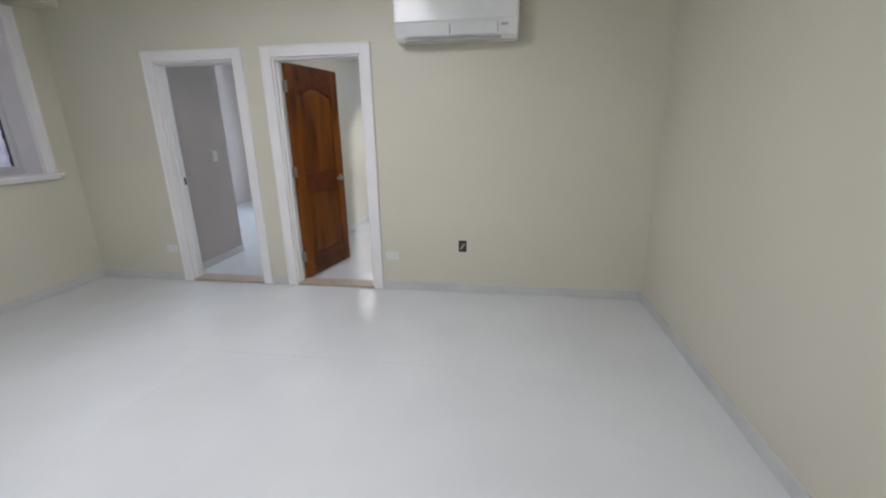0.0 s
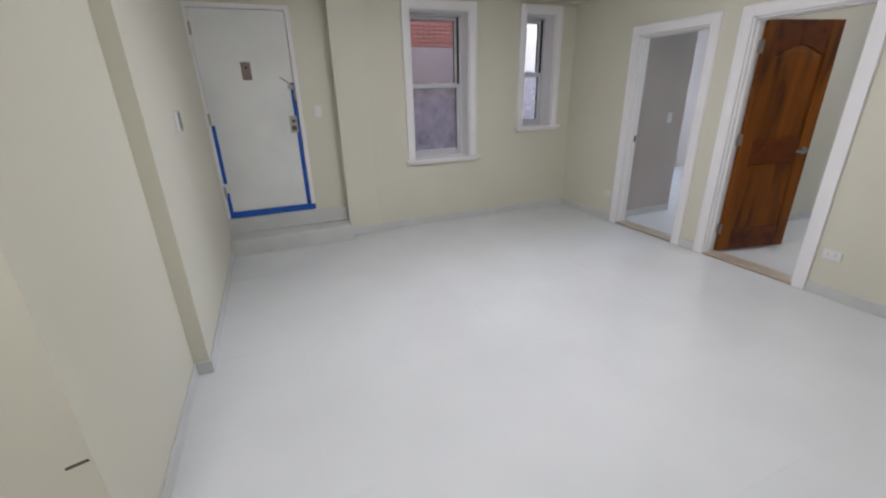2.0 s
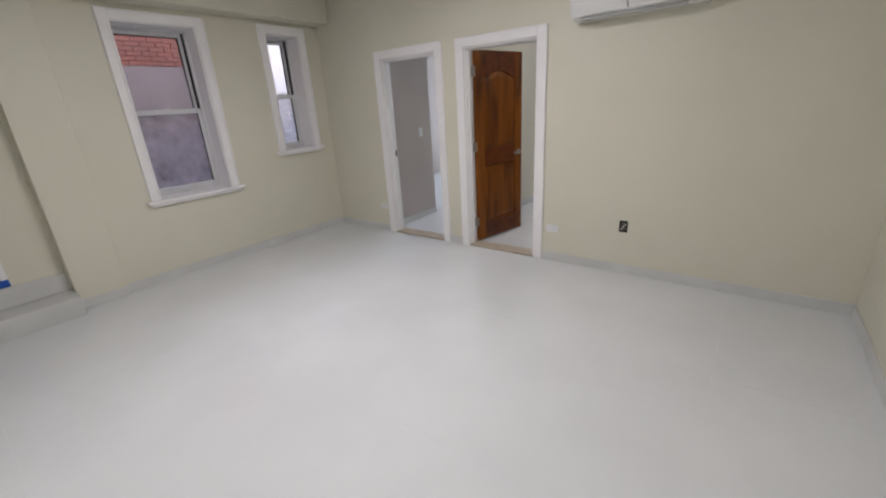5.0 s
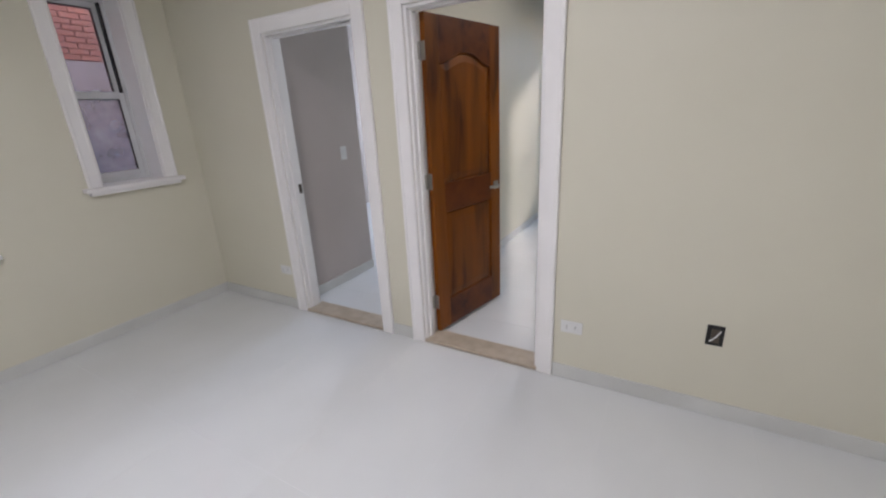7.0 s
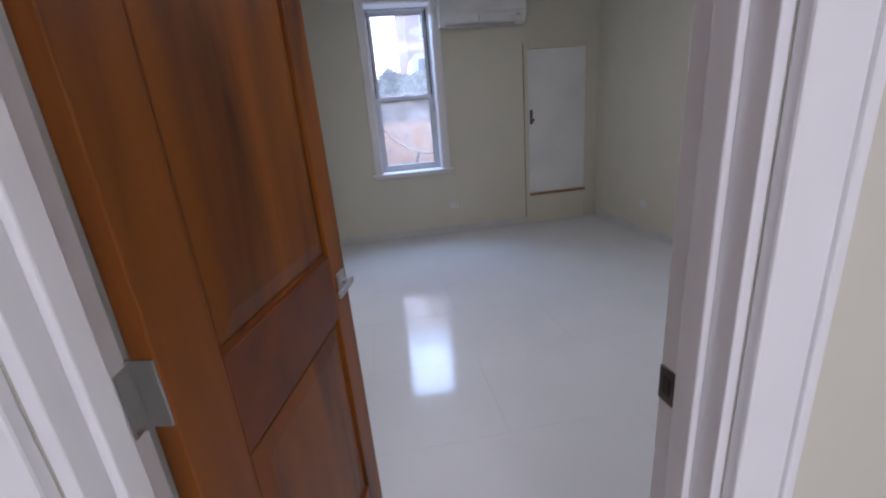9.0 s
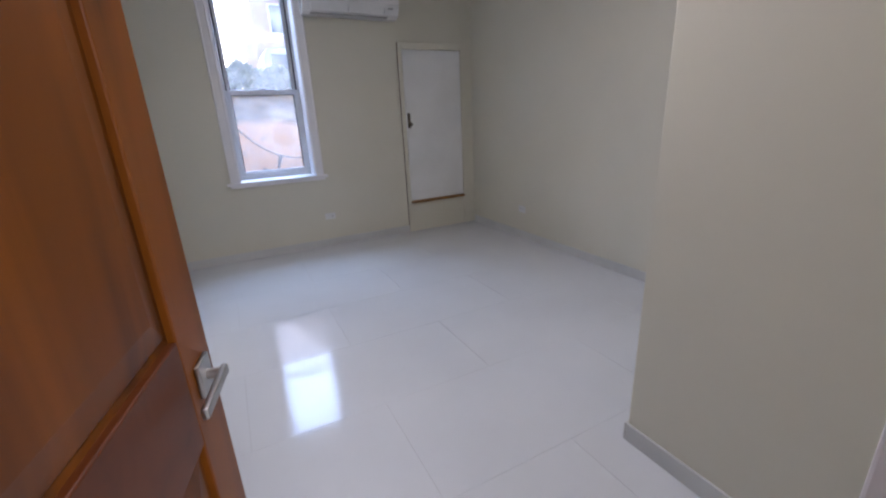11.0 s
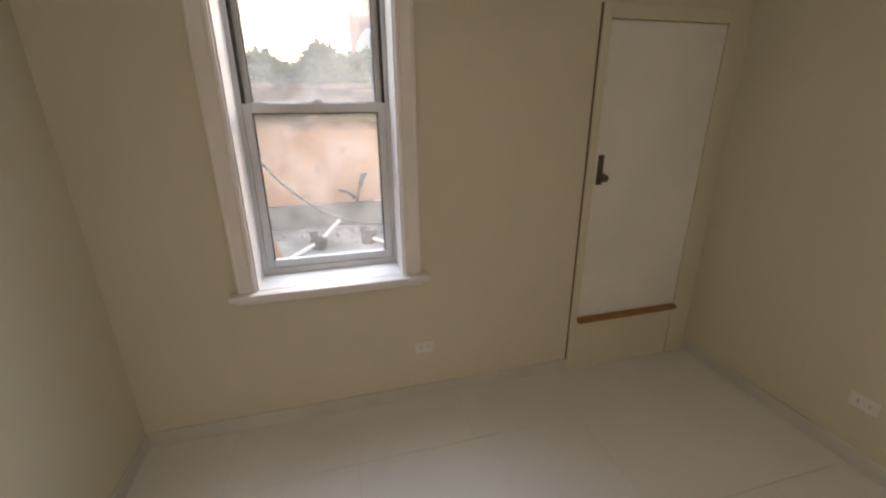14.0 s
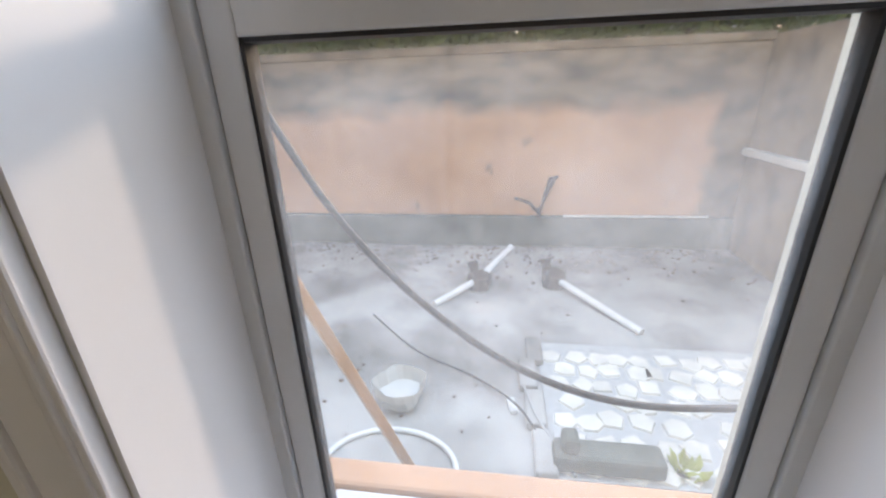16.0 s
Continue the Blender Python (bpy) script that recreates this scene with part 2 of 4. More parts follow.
def add_rod(bm, a, b, r, r2=None, seg=14):
    a, b = Vector(a), Vector(b)
    d = b - a
    m = Matrix.Translation((a + b) / 2) @ d.to_track_quat("Z", "Y").to_matrix().to_4x4()
    bmesh.ops.create_cone(bm, cap_ends=True, segments=seg, radius1=r, radius2=r if r2 is None else r2, depth=d.length, matrix=m)
    return bm


def rod(a, b, r, r2=None, seg=14):
    return add_rod(bmesh.new(), a, b, r, r2, seg)


def tube(points, r, seg=8):
    """A round tube along a smooth line of points."""
    pts = [Vector(p) for p in points]
    line = []
    for i in range(len(pts) - 1):
        p0, p1, p2, p3 = pts[max(i - 1, 0)], pts[i], pts[i + 1], pts[min(i + 2, len(pts) - 1)]
        for k in range(6):
            t = k / 6
            line.append(0.5 * (2 * p1 + (p2 - p0) * t + (2 * p0 - 5 * p1 + 4 * p2 - p3) * t * t + (3 * p1 - p0 - 3 * p2 + p3) * t ** 3))
    line.append(pts[-1])
    bm = bmesh.new()
    rings = []
    for i, p in enumerate(line):
        d = (line[min(i + 1, len(line) - 1)] - line[max(i - 1, 0)]).normalized()
        s = d.orthogonal().normalized() if abs(d.z) > 0.95 else d.cross(Vector((0, 0, 1))).normalized()
        u = s.cross(d)
        rings.append([bm.verts.new(p + r * (math.cos(6.2832 * k / seg) * s + math.sin(6.2832 * k / seg) * u)) for k in range(seg)])
    for a, b in zip(rings, rings[1:]):
        for k in range(seg):
            f = bm.faces.new((a[k], a[(k + 1) % seg], b[(k + 1) % seg], b[k]))
            f.smooth = True
    bm.faces.new(rings[0][::-1]), bm.faces.new(rings[-1])
    return bm


def turned(bm, m):
    bmesh.ops.transform(bm, matrix=m, verts=bm.verts)
    return bm


def wall(name, lo, hi, along, holes, mat, label):
    """A thick wall with openings (a0, a1, z0, z1) that go right through it."""
    i = 0 if along == "x" else 1
    cuts = sorted({lo[i], hi[i], *[h[0] for h in holes], *[h[1] for h in holes]})
    bm = bmesh.new()
    for a, b in zip(cuts, cuts[1:]):
        here = sorted((h[2], h[3]) for h in holes if h[0] <= a + 1e-6 and h[1] >= b - 1e-6)
        z = lo[2]
        for z0, z1 in here + [(hi[2], hi[2])]:
            if z0 > z + 1e-4:
                p, q = list(lo), list(hi)
                p[i], q[i], p[2], q[2] = a, b, z, z0
                add_box(bm, p, q)
            z = z1
    bmesh.ops.remove_doubles(bm, verts=bm.verts, dist=1e-4)
    return setting(part(name, bm, mat), label, "wall")


# ---- structure: living room ----
CEIL = 2.80
EX, NY = 5.32, 4.68                      # east wall face, bedroom north wall face
D1, D2, DTOP, DW = (1.045, 1.82), (2.17, 2.945), 2.03, 0.12
W1, W2 = (-2.17, -1.47, 0.80, 2.365), (-0.72, -0.30, 1.10, 2.375)
BW = (2.553, 3.298, 0.82, 2.66)

wall_north = wall("wall_north", (-0.4, 0, 0), (EX + 0.2, DW, CEIL), "x", [(*D1, 0, DTOP), (*D2, 0, DTOP)], M_WALL,
                  "beige painted wall with two white-trimmed doorways")
wall_west = wall("wall_west", (-0.35, -3.0, 0), (0, 0, CEIL), "y", [(W[0], W[1], W[2] - 0.031, W[3]) for W in (W1, W2)], M_WALL, "beige painted wall with two deep windows")
wall_entry = wall("wall_entry", (-0.35, -4.6, 0), (-0.10, -3.0, CEIL), "y", [(-4.275, -3.36, 0.335, 2.345)], M_WALL,
                  "beige painted wall round the white entry door")
setting(part("wall_column", box((-0.35, -3.02, 0), (0.045, -2.66, CEIL), 0.006), M_WALL), "shallow beige painted column beside the entry", "wall")
setting(part("wall_south", boxes(((-0.1, -4.6, 0), (2.21, -4.262, CEIL)), ((2.21, -6.8, 0), (3.40, -4.345, CEIL)),
                                 ((3.40, -6.8, 0), (EX + 0.2, -6.6, CEIL))), M_WALL), "stepped beige painted wall", "wall")
setting(part("wall_east", box((EX, -6.8, 0), (EX + 0.2, NY + 0.3, CEIL + 0.2)), M_WALL), "plain beige painted wall", "wall")
setting(part("ceiling_living", box((-0.4, -6.8, CEIL), (EX + 0.2, DW, CEIL + 0.15)), M_CEIL), "white painted ceiling", "ceiling")
setting(part("soffit_west", box((-0.1, -4.4, 2.50), (0.24, 0, CEIL), 0.006), M_WALL), "boxed beige soffit under the ceiling", "soffit")


def skirting(name, lo, hi):
    return setting(part(name, box(lo, hi, 0.004), M_BASE), "grey tile skirting along the wall", "baseboard")


SK = 0.085
skirting("baseboard", (0.0, -0.012, 0), (D1[0] - 0.09, 0, SK))
skirting("baseboard", (D1[1] + 0.09, -0.012, 0), (D2[0] - 0.09, 0, SK))
skirting("baseboard", (D2[1] + 0.09, -0.012, 0), (EX, 0, SK))
skirting("baseboard", (0.0, -2.66, 0), (0.012, -0.012, SK))
skirting("baseboard", (0.045, -3.02, 0), (0.057, -2.66, SK))
skirting("baseboard", (EX - 0.012, -6.6, 0), (EX, -0.012, SK))
skirting("baseboard", (0.2, -4.262, 0), (2.222, -4.25, SK))
skirting("baseboard", (2.21, -4.333, 0), (2.222, -4.262, SK))
skirting("baseboard", (2.222, -4.345, 0), (3.40, -4.333, SK))
skirting("baseboard", (3.40, -6.6, 0), (3.412, -4.333, SK))

# ---- structure: bedroom and hall ----
wall_far = wall("wall_bedroom_north", (-1.4, NY, 0), (EX + 0.2, NY + 0.36, CEIL + 0.2), "x", [(BW[0], BW[1], BW[2] - 0.031, BW[3]), (0.4, 1.1, 0.8, 2.4)], M_WALL,
                "beige painted bedroom wall with a deep window")
setting(part("wall_bedroom_west", box((1.78, DW, 0), (1.90, NY, CEIL + 0.2)), M_WALL), "beige painted bedroom wall", "wall")
setting(part("wall_bedroom_chase", box((3.78, DW, 0), (EX, 0.97, CEIL + 0.2), 0.004), M_WALL), "boxed-out beige wall beside the bedroom doorway", "wall")
setting(part("wall_hall", box((0.70, DW, 0), (0.905, 1.02, CEIL + 0.2), 0.004), M_HALL), "painted hall wall ending in a corner, colour darkened for weak light", "wall")
setting(part("wall_hall_west", box((-1.4, 1.0, 0), (-1.25, NY, CEIL + 0.2)), M_HALL), "painted wall of the far room in the darkened hall colour", "wall")
setting(part("wall_hall_south", box((-1.4, 0.9, 0), (0.70, 1.02, CEIL + 0.2)), M_HALL), "painted wall of the far room in the darkened hall colour", "wall")
setting(part("ceiling_bedroom", box((-1.4, DW, CEIL + 0.05), (EX, NY, CEIL + 0.2)), M_CEIL), "white painted ceiling", "ceiling")
setting(part("soffit_bedroom", box((1.90, 1.2, 2.74), (2.23, NY, CEIL + 0.05), 0.005), M_CEIL), "boxed white soffit along the bedroom wall", "soffit")
skirting("baseboard", (0.905, DW, 0), (0.917, 1.02, SK))
skirting("baseboard", (1.90, DW, 0), (1.912, NY, SK))
skirting("baseboard", (1.912, NY - 0.012, 0), (4.36, NY, SK))
skirting("baseboard", (EX - 0.012, 0.97, 0), (EX, NY - 0.03, SK))
skirting("baseboard", (3.768, DW, 0), (3.78, 0.97, SK))
skirting("baseboard", (3.768, 0.97, 0), (EX - 0.012, 0.982, SK))


# ---- doorways ----
def doorway(n, x0, x1):
    d = setting(thing("door_%d" % n, (x0, 0, 0), "white-painted door casing and jamb with a stone saddle", "doorway"))
    for face, s in ((0.0, -1), (DW, 1)):
        y = sorted((face, face + s * 0.02))
        for a, b, c, e in ((x0 - 0.09, x0, 0, DTOP + 0.09), (x1, x1 + 0.09, 0, DTOP + 0.09), (x0, x1, DTOP, DTOP + 0.09)):
            bm = box((a, y[0], c), (b, y[1], e), 0.004)
            w = 0.018                                                   # raised outer bead
            if b - a < 0.2:
                o = a + 0.0015 if b <= x0 + 1e-6 else b - w - 0.0015
                add_box(bm, (o, y[0] - 0.006 * (s < 0), c + 0.001), (o + w, y[1] + 0.006 * (s > 0), e - 0.0015), 0.004)
            else:
                add_box(bm, (a - 0.07, y[0] - 0.005 * (s < 0), e - w - 0.001), (b + 0.07, y[1] + 0.005 * (s > 0), e - 0.002), 0.004)
            part("casing", bm, M_TRIM, d)
    part("jamb", box((x0, 0, 0), (x0 + 0.016, DW, DTOP), 0.002), M_TRIM, d)
    part("jamb", box((x1 - 0.016, 0, 0), (x1, DW, DTOP), 0.002), M_TRIM, d)
    part("head", box((x0 + 0.016, 0, DTOP - 0.016), (x1 - 0.016, DW, DTOP), 0.002), M_TRIM, d)
    for a, b in ((x0 + 0.016, x0 + 0.028), (x1 - 0.028, x1 - 0.016)):
        part("door_stop", box((a, 0.035, 0.02), (b, 0.075, DTOP - 0.016), 0.003), M_TRIM, d)
    part("door_stop", box((x0 + 0.028, 0.035, DTOP - 0.028), (x1 - 0.028, 0.075, DTOP - 0.016), 0.003), M_TRIM, d)
    part("saddle", box((x0 - 0.0, -0.015, 0.0), (x1, DW + 0.03, 0.022), 0.008), M_SADDLE, d, "beige stone door saddle")
    return d


door_1, door_2 = doorway(1, *D1), doorway(2, *D2)
part("strike_plate", boxes(((D1[0] + 0.0155, 0.08, 0.95), (D1[0] + 0.0185, 0.112, 1.02)), bevel=0.001), M_DARKMETAL, door_1, "dark bronze strike plate")
sp = part("strike_plate", boxes(((D2[1] - 0.019, 0.086, 0.925), (D2[1] - 0.0155, 0.118, 0.985)), bevel=0.001), M_DARKMETAL, door_2, "dark bronze strike plate")
part("latch_hole", box((D2[1] - 0.0205, 0.093, 0.94), (D2[1] - 0.0185, 0.109, 0.968)), M_BLACK, sp)


# ---- the open timber door: built flat, then swung on its hinges ----
def panel_door():
    w, t, h = 0.735, 0.036, 1.985
    hinge_at = Vector((D2[0] + 0.018, DW + 0.005, 0.028))
    swing = Matrix.Translation(hinge_at) @ Matrix.Rotation(radians(77.4), 4, "Z")
    d = thing("timber_door", hinge_at, "open amber-stained knotty wooden door with two raised panels", "door")
    st, zr0, zr1, ztop = 0.115, 0.83, 1.02, 1.80

    def put(name, bm, mat, label="", parent=None):
        return part(name, turned(bm, swing), mat, parent or d, label)

    put("stile", box((0, -t, 0), (st, 0, h), 0.003), M_WOOD)
    put("stile", box((w - st, -t, 0), (w, 0, h), 0.003), M_WOOD)
    put("bottom_rail", box((st, -t, 0), (w - st, 0, 0.21), 0.003), M_WOODX)
    put("lock_rail", box((st, -t, zr0), (w - st, 0, zr1), 0.003), M_WOODX)

    def arch(x):                                                        # eyebrow curve over the top panel
        u = (x - w / 2) / (w / 2 - st)
        return ztop - 0.07 + 0.07 * (0.5 + 0.5 * math.cos(math.pi * min(1, abs(u)) ** 1.2))

    xs = [st + (w - 2 * st) * i / 24 for i in range(25)]
    bm = bmesh.new()
    rows = []
    for y in (-t, 0):
        rows.append(([bm.verts.new((x, y, arch(x))) for x in xs], [bm.verts.new((x, y, h)) for x in xs]))
    for i in range(24):
        for (lo, up), flip in ((rows[0], False), (rows[1], True)):
            q = (lo[i], lo[i + 1], up[i + 1], up[i])
            bm.faces.new(q[::-1] if flip else q)
        bm.faces.new((rows[0][0][i], rows[1][0][i], rows[1][0][i + 1], rows[0][0][i + 1]))
        bm.faces.new((rows[0][1][i], rows[0][1][i + 1], rows[1][1][i + 1], rows[1][1][i]))
    put("top_rail", bm, M_WOODX)

    def raised(z0, ztop_of):
        """A panel thinner at its rim, with a sloping field."""
        bm = bmesh.new()
        n = 24
        for s in (-1, 1):
            rings = []
            for k, inset, depth in ((0, 0.0, 0.006), (1, 0.010, 0.004), (2, 0.016, 0.009), (3, 0.055, 0.0155)):
                ring = []
                a, b = st + inset, w - st - inset
                for i in range(n + 1):
                    ring.append((a + (b - a) * i / n, z0 + inset))
                for i in range(n + 1):
                    x = b - (b - a) * i / n
                    ring.append((x, ztop_of(min(max(x, st), w - st)) - inset))
                rings.append([bm.verts.new((x, -t / 2 + s * depth, z)) for x, z in ring])
            for p, q in zip(rings, rings[1:]):
                m = len(p)
                for i in range(m):
                    f = (p[i], p[(i + 1) % m], q[(i + 1) % m], q[i])
                    bm.faces.new(f if s < 0 else f[::-1])
            bm.faces.new(rings[-1] if s < 0 else rings[-1][::-1])
        return bm

    put("upper_panel", raised(zr1, arch), M_WOOD)
    put("lower_panel", raised(0.21, lambda x: zr0), M_WOOD)
    for z in (0.22, 1.045, 1.79):
        hb = boxes(((-0.004, -t + 0.002, z - 0.05), (0.0, -0.002, z + 0.05)), bevel=0.001)
        add_rod(hb, (-0.006, 0.004, z - 0.05), (-0.006, 0.004, z + 0.05), 0.007)
        hg = put("hinge", hb, M_STEEL, "brushed nickel hinge")
        part("hinge_leaf", box((D2[0] + 0.0155, DW - 0.028, z - 0.018), (D2[0] + 0.0185, DW, z + 0.074), 0.001), M_STEEL, d)
    zk, xk = 0.925, w - 0.06
    for s, y0 in ((-1, -t), (1, 0)):
        hd = put("handle", box((xk - 0.028, y0, zk - 0.03), (xk + 0.028, y0 + s * 0.009, zk + 0.03), 0.003), M_STEEL, "square brushed nickel lever handle")
        b = rod((xk, y0 + s * 0.008, zk), (xk, y0 + s * 0.036, zk), 0.009)
        add_box(b, (xk - 0.115, y0 + s * 0.029, zk - 0.010), (xk + 0.012, y0 + s * 0.040, zk + 0.010), 0.004)
        put("lever", b, M_STEEL, "", hd)
    put("latch_plate", box((w - 0.001, -t + 0.006, zk - 0.03), (w + 0.0015, -0.006, zk + 0.03)), M_STEEL)
    return d


panel_door()


# ---- windows ----
def double_hung(n, u0, u1, z0, z1, zm, side, label, glass_up, glass_low, depth=0.20, kick=0.03):
    """side 'w': west wall, outward is -x; side 'n': bedroom north wall, outward is +y."""
    def P(u, d, z):
        return (-d, u, z) if side == "w" else (u, NY + d, z)

    def B(*pairs, bevel=0.003):
        return boxes(*[(P(*a), P(*b)) for a, b in pairs], bevel=bevel)

    w = setting(thing("window_%d" % n, P((u0 + u1) / 2, 0, z0), label, "window"))
    c = 0.09
    for a, b in ((u0 - c, u0), (u1, u1 + c)):
        bm = B(((a, -0.02, z0), (b, 0, z1 + c)))
        o = (a + 0.0015, a + 0.0175) if b <= u0 + 1e-6 else (b - 0.0175, b - 0.0015)
        add_box(bm, P(o[0], -0.028, z0 + 0.001), P(o[1], -0.001, z1 + c - 0.0015), 0.004)
        i = (b - 0.02, b - 0.008) if b <= u0 + 1e-6 else (a + 0.008, a + 0.02)
        add_box(bm, P(i[0], -0.024, z0 + 0.001), P(i[1], -0.001, z1), 0.003)
        part("casing", bm, M_TRIM, w)
    bm = B(((u0, -0.02, z1), (u1, 0, z1 + c)))
    add_box(bm, P(u0, -0.028, z1 + c - 0.0175), P(u1, -0.001, z1 + c - 0.0015), 0.004)
    part("casing", bm, M_TRIM, w)
    part("window_sill", B(((u0 - c - 0.035, -0.065, z0 - 0.03), (u1 + c + 0.035, 0.0, z0)), ((u0, 0, z0 - 0.03), (u1, depth + 0.01, z0)),
                          ((u0 - c - 0.005, -0.045, z0 - 0.055), (u1 + c + 0.005, 0.0, z0 - 0.03)), bevel=0.006), M_TRIM, w, "white-painted window stool")
    part("reveal", B(((u0, 0, z0), (u0 + 0.008, depth, z1)), bevel=0), M_TRIM, w)
    part("reveal", B(((u1 - 0.008, 0, z0), (u1, depth, z1)), bevel=0), M_TRIM, w)
    part("reveal", B(((u0 + 0.008, 0, z1 - 0.008), (u1 - 0.008, depth, z1)), bevel=0), M_TRIM, w)
    f0, f1 = depth, depth + 0.10
    fr = part("window_frame", B(((u0, f0, z0), (u0 + 0.03, f1, z1)), ((u1 - 0.03, f0, z0), (u1, f1, z1)), ((u0 + 0.03, f0, z1 - 0.03), (u1 - 0.03, f1, z1)),
                                ((u0 + 0.03, f0, z0), (u1 - 0.03, f1 + 0.02, z0 + kick))), M_VINYL, w)
    for a in (u0 + 0.03, u1 - 0.042):
        part("track", B(((a, f0 + 0.012, zm + 0.02), (a + 0.012, f0 + 0.045, z1 - 0.03)), bevel=0), M_BLACK, fr, "dark sash track")
    for nm, a, b, d0, gm, top in (("upper_sash", zm - 0.01, z1 - 0.03, f0 + 0.05, glass_up, True), ("lower_sash", z0 + kick, zm + 0.025, f0 + 0.008, glass_low, False)):
        s0, s1 = u0 + 0.031, u1 - 0.031
        k = 0.038
        rt = 0.045 if not top else 0.035
        sash = part(nm, B(((s0, d0, a), (s0 + k, d0 + 0.034, b)), ((s1 - k, d0, a), (s1, d0 + 0.034, b)), ((s0 + k, d0, b - rt), (s1 - k, d0 + 0.034, b)),
                          ((s0 + k, d0, a), (s1 - k, d0 + 0.034, a + 0.042))), M_VINYL, w)
        g = (s0 + k, s1 - k, a + 0.042, b - rt)
        part("gasket", B(((g[0], d0 + 0.004, g[2]), (g[0] + 0.005, d0 + 0.03, g[3])), ((g[1] - 0.005, d0 + 0.004, g[2]), (g[1], d0 + 0.03, g[3])),
                         ((g[0], d0 + 0.004, g[3] - 0.005), (g[1], d0 + 0.03, g[3])), bevel=0), M_BLACK, sash, "black glazing gasket")
        p = part("pane", B(((g[0], d0 + 0.014, g[2]), (g[1], d0 + 0.018, g[3])), bevel=0), gm, sash)
        p.visible_shadow = False
        if not top:
            m = (s0 + s1) / 2
            part("sash_lock", B(((m - 0.03, d0 + 0.002, b), (m + 0.03, d0 + 0.03, b + 0.01)), ((m - 0.008, d0 + 0.006, b + 0.01), (m + 0.03, d0 + 0.018, b + 0.018))), M_VINYL, sash)
            for e in (s0 + 0.06, s1 - 0.10):
                part("tilt_latch", B(((e, d0 + 0.004, b), (e + 0.045, d0 + 0.026, b + 0.008))), M_VINYL, sash)
    return w


double_hung(1, *W1, 1.60, "w", "white-trimmed double-hung window facing a brick wall", M_GLASS, M_GLASS_DUSTY)
double_hung(2, *W2, 1.715, "w", "narrow white-trimmed double-hung window with a frosted lower pane", M_GLASS, M_FROST)
double_hung(3, *BW, 1.68, "n", "white-trimmed double-hung window over a yard", M_GLASS_HAZY, M_GLASS_HAZY, kick=0.035)


# ---- entry: door, steps ----
def entry_door():
    y0, y1, z0, z1, x = -4.275, -3.36, 0.335, 2.345, -0.10
    s = setting(thing("entry_steps", (0.05, -3.68, 0), "two low pale tiled steps under the entry door", "step"))
    part("lower_step", box((-0.10, -4.262, 0), (0.20, -3.02, 0.165), 0.006), M_BASE, s)
    part("upper_step", box((-0.35, -4.262, 0.165), (-0.075, -3.02, 0.33), 0.006), M_BASE, s)
    d = thing("entry_door", (x, (y0 + y1) / 2, z0), "closed white steel entry door edged with blue masking tape", "door")
    for a, b, c, e in ((y0 - 0.0, y0 + 0.04, z0, z1), (y1 - 0.04, y1, z0, z1), (y0 + 0.04, y1 - 0.04, z1 - 0.04, z1)):
        part("door_frame", box((x - 0.10, a, c), (x + 0.012, b, e), 0.003), M_TRIM, d)
    leaf = part("leaf", box((x - 0.06, y0 + 0.043, z0 + 0.006), (x - 0.014, y1 - 0.043, z1 - 0.043), 0.003), M_ENTRY, d)
    f = x - 0.014
    part("peephole_plate", box((f, -3.87, 1.69), (f + 0.012, -3.785, 1.85), 0.005), M_BROWNPLATE, leaf, "brownish grey metal viewer plate")
    part("peephole", rod((f + 0.01, -3.825, 1.80), (f + 0.016, -3.825, 1.80), 0.012), M_BLACK, leaf)
    lk = part("lock_plate", box((f, -3.50, 1.17), (f + 0.014, -3.425, 1.34), 0.004), M_STEEL, leaf, "steel lock plate")
    part("cylinder", rod((f + 0.012, -3.46, 1.29), (f + 0.03, -3.46, 1.29), 0.018), M_DARKMETAL, lk)
    part("thumb_turn", box((f + 0.013, -3.485, 1.195), (f + 0.034, -3.44, 1.245), 0.006), M_DARKMETAL, lk)
    gb = part("door_guard", box((f, -3.47, 1.60), (f + 0.012, -3.41, 1.64), 0.003), M_STEEL, leaf, "steel swing-bar door guard")
    part("guard_bar", tube([(f + 0.02, -3.42, 1.62), (f + 0.03, -3.47, 1.67), (f + 0.022, -3.53, 1.71)], 0.006), M_STEEL, gb)
    part("guard_bar", tube([(f + 0.02, -3.41, 1.60), (f + 0.028, -3.415, 1.52), (f + 0.02, -3.40, 1.47)], 0.007), M_STEEL, gb)
    for z in (0.62, 1.34, 2.13):
        part("hinge", rod((x + 0.016, y0 + 0.042, z - 0.055), (x + 0.016, y0 + 0.042, z + 0.055), 0.011), M_STEEL, d, "steel barrel hinge")
    for lo, hi in (((f, y0 + 0.035, 0.70), (f + 0.002, y0 + 0.075, 1.28)), ((f, y0 + 0.04, 0.335), (f + 0.002, y0 + 0.075, 0.60)),
                   ((f, y1 - 0.085, 0.37), (f + 0.002, y1 - 0.045, 1.66))):
        part("tape_strip", box((lo[0] + 0.001, lo[1], lo[2]), (hi[0] + 0.001, hi[1], hi[2])), M_TAPE, d, "strip of blue masking tape")
    part("tape_strip", box((x - 0.013, y0 + 0.04, 0.334), (x + 0.016, y1 - 0.0, 0.395), 0.003), M_TAPE, d, "wide strip of blue masking tape")


entry_door()


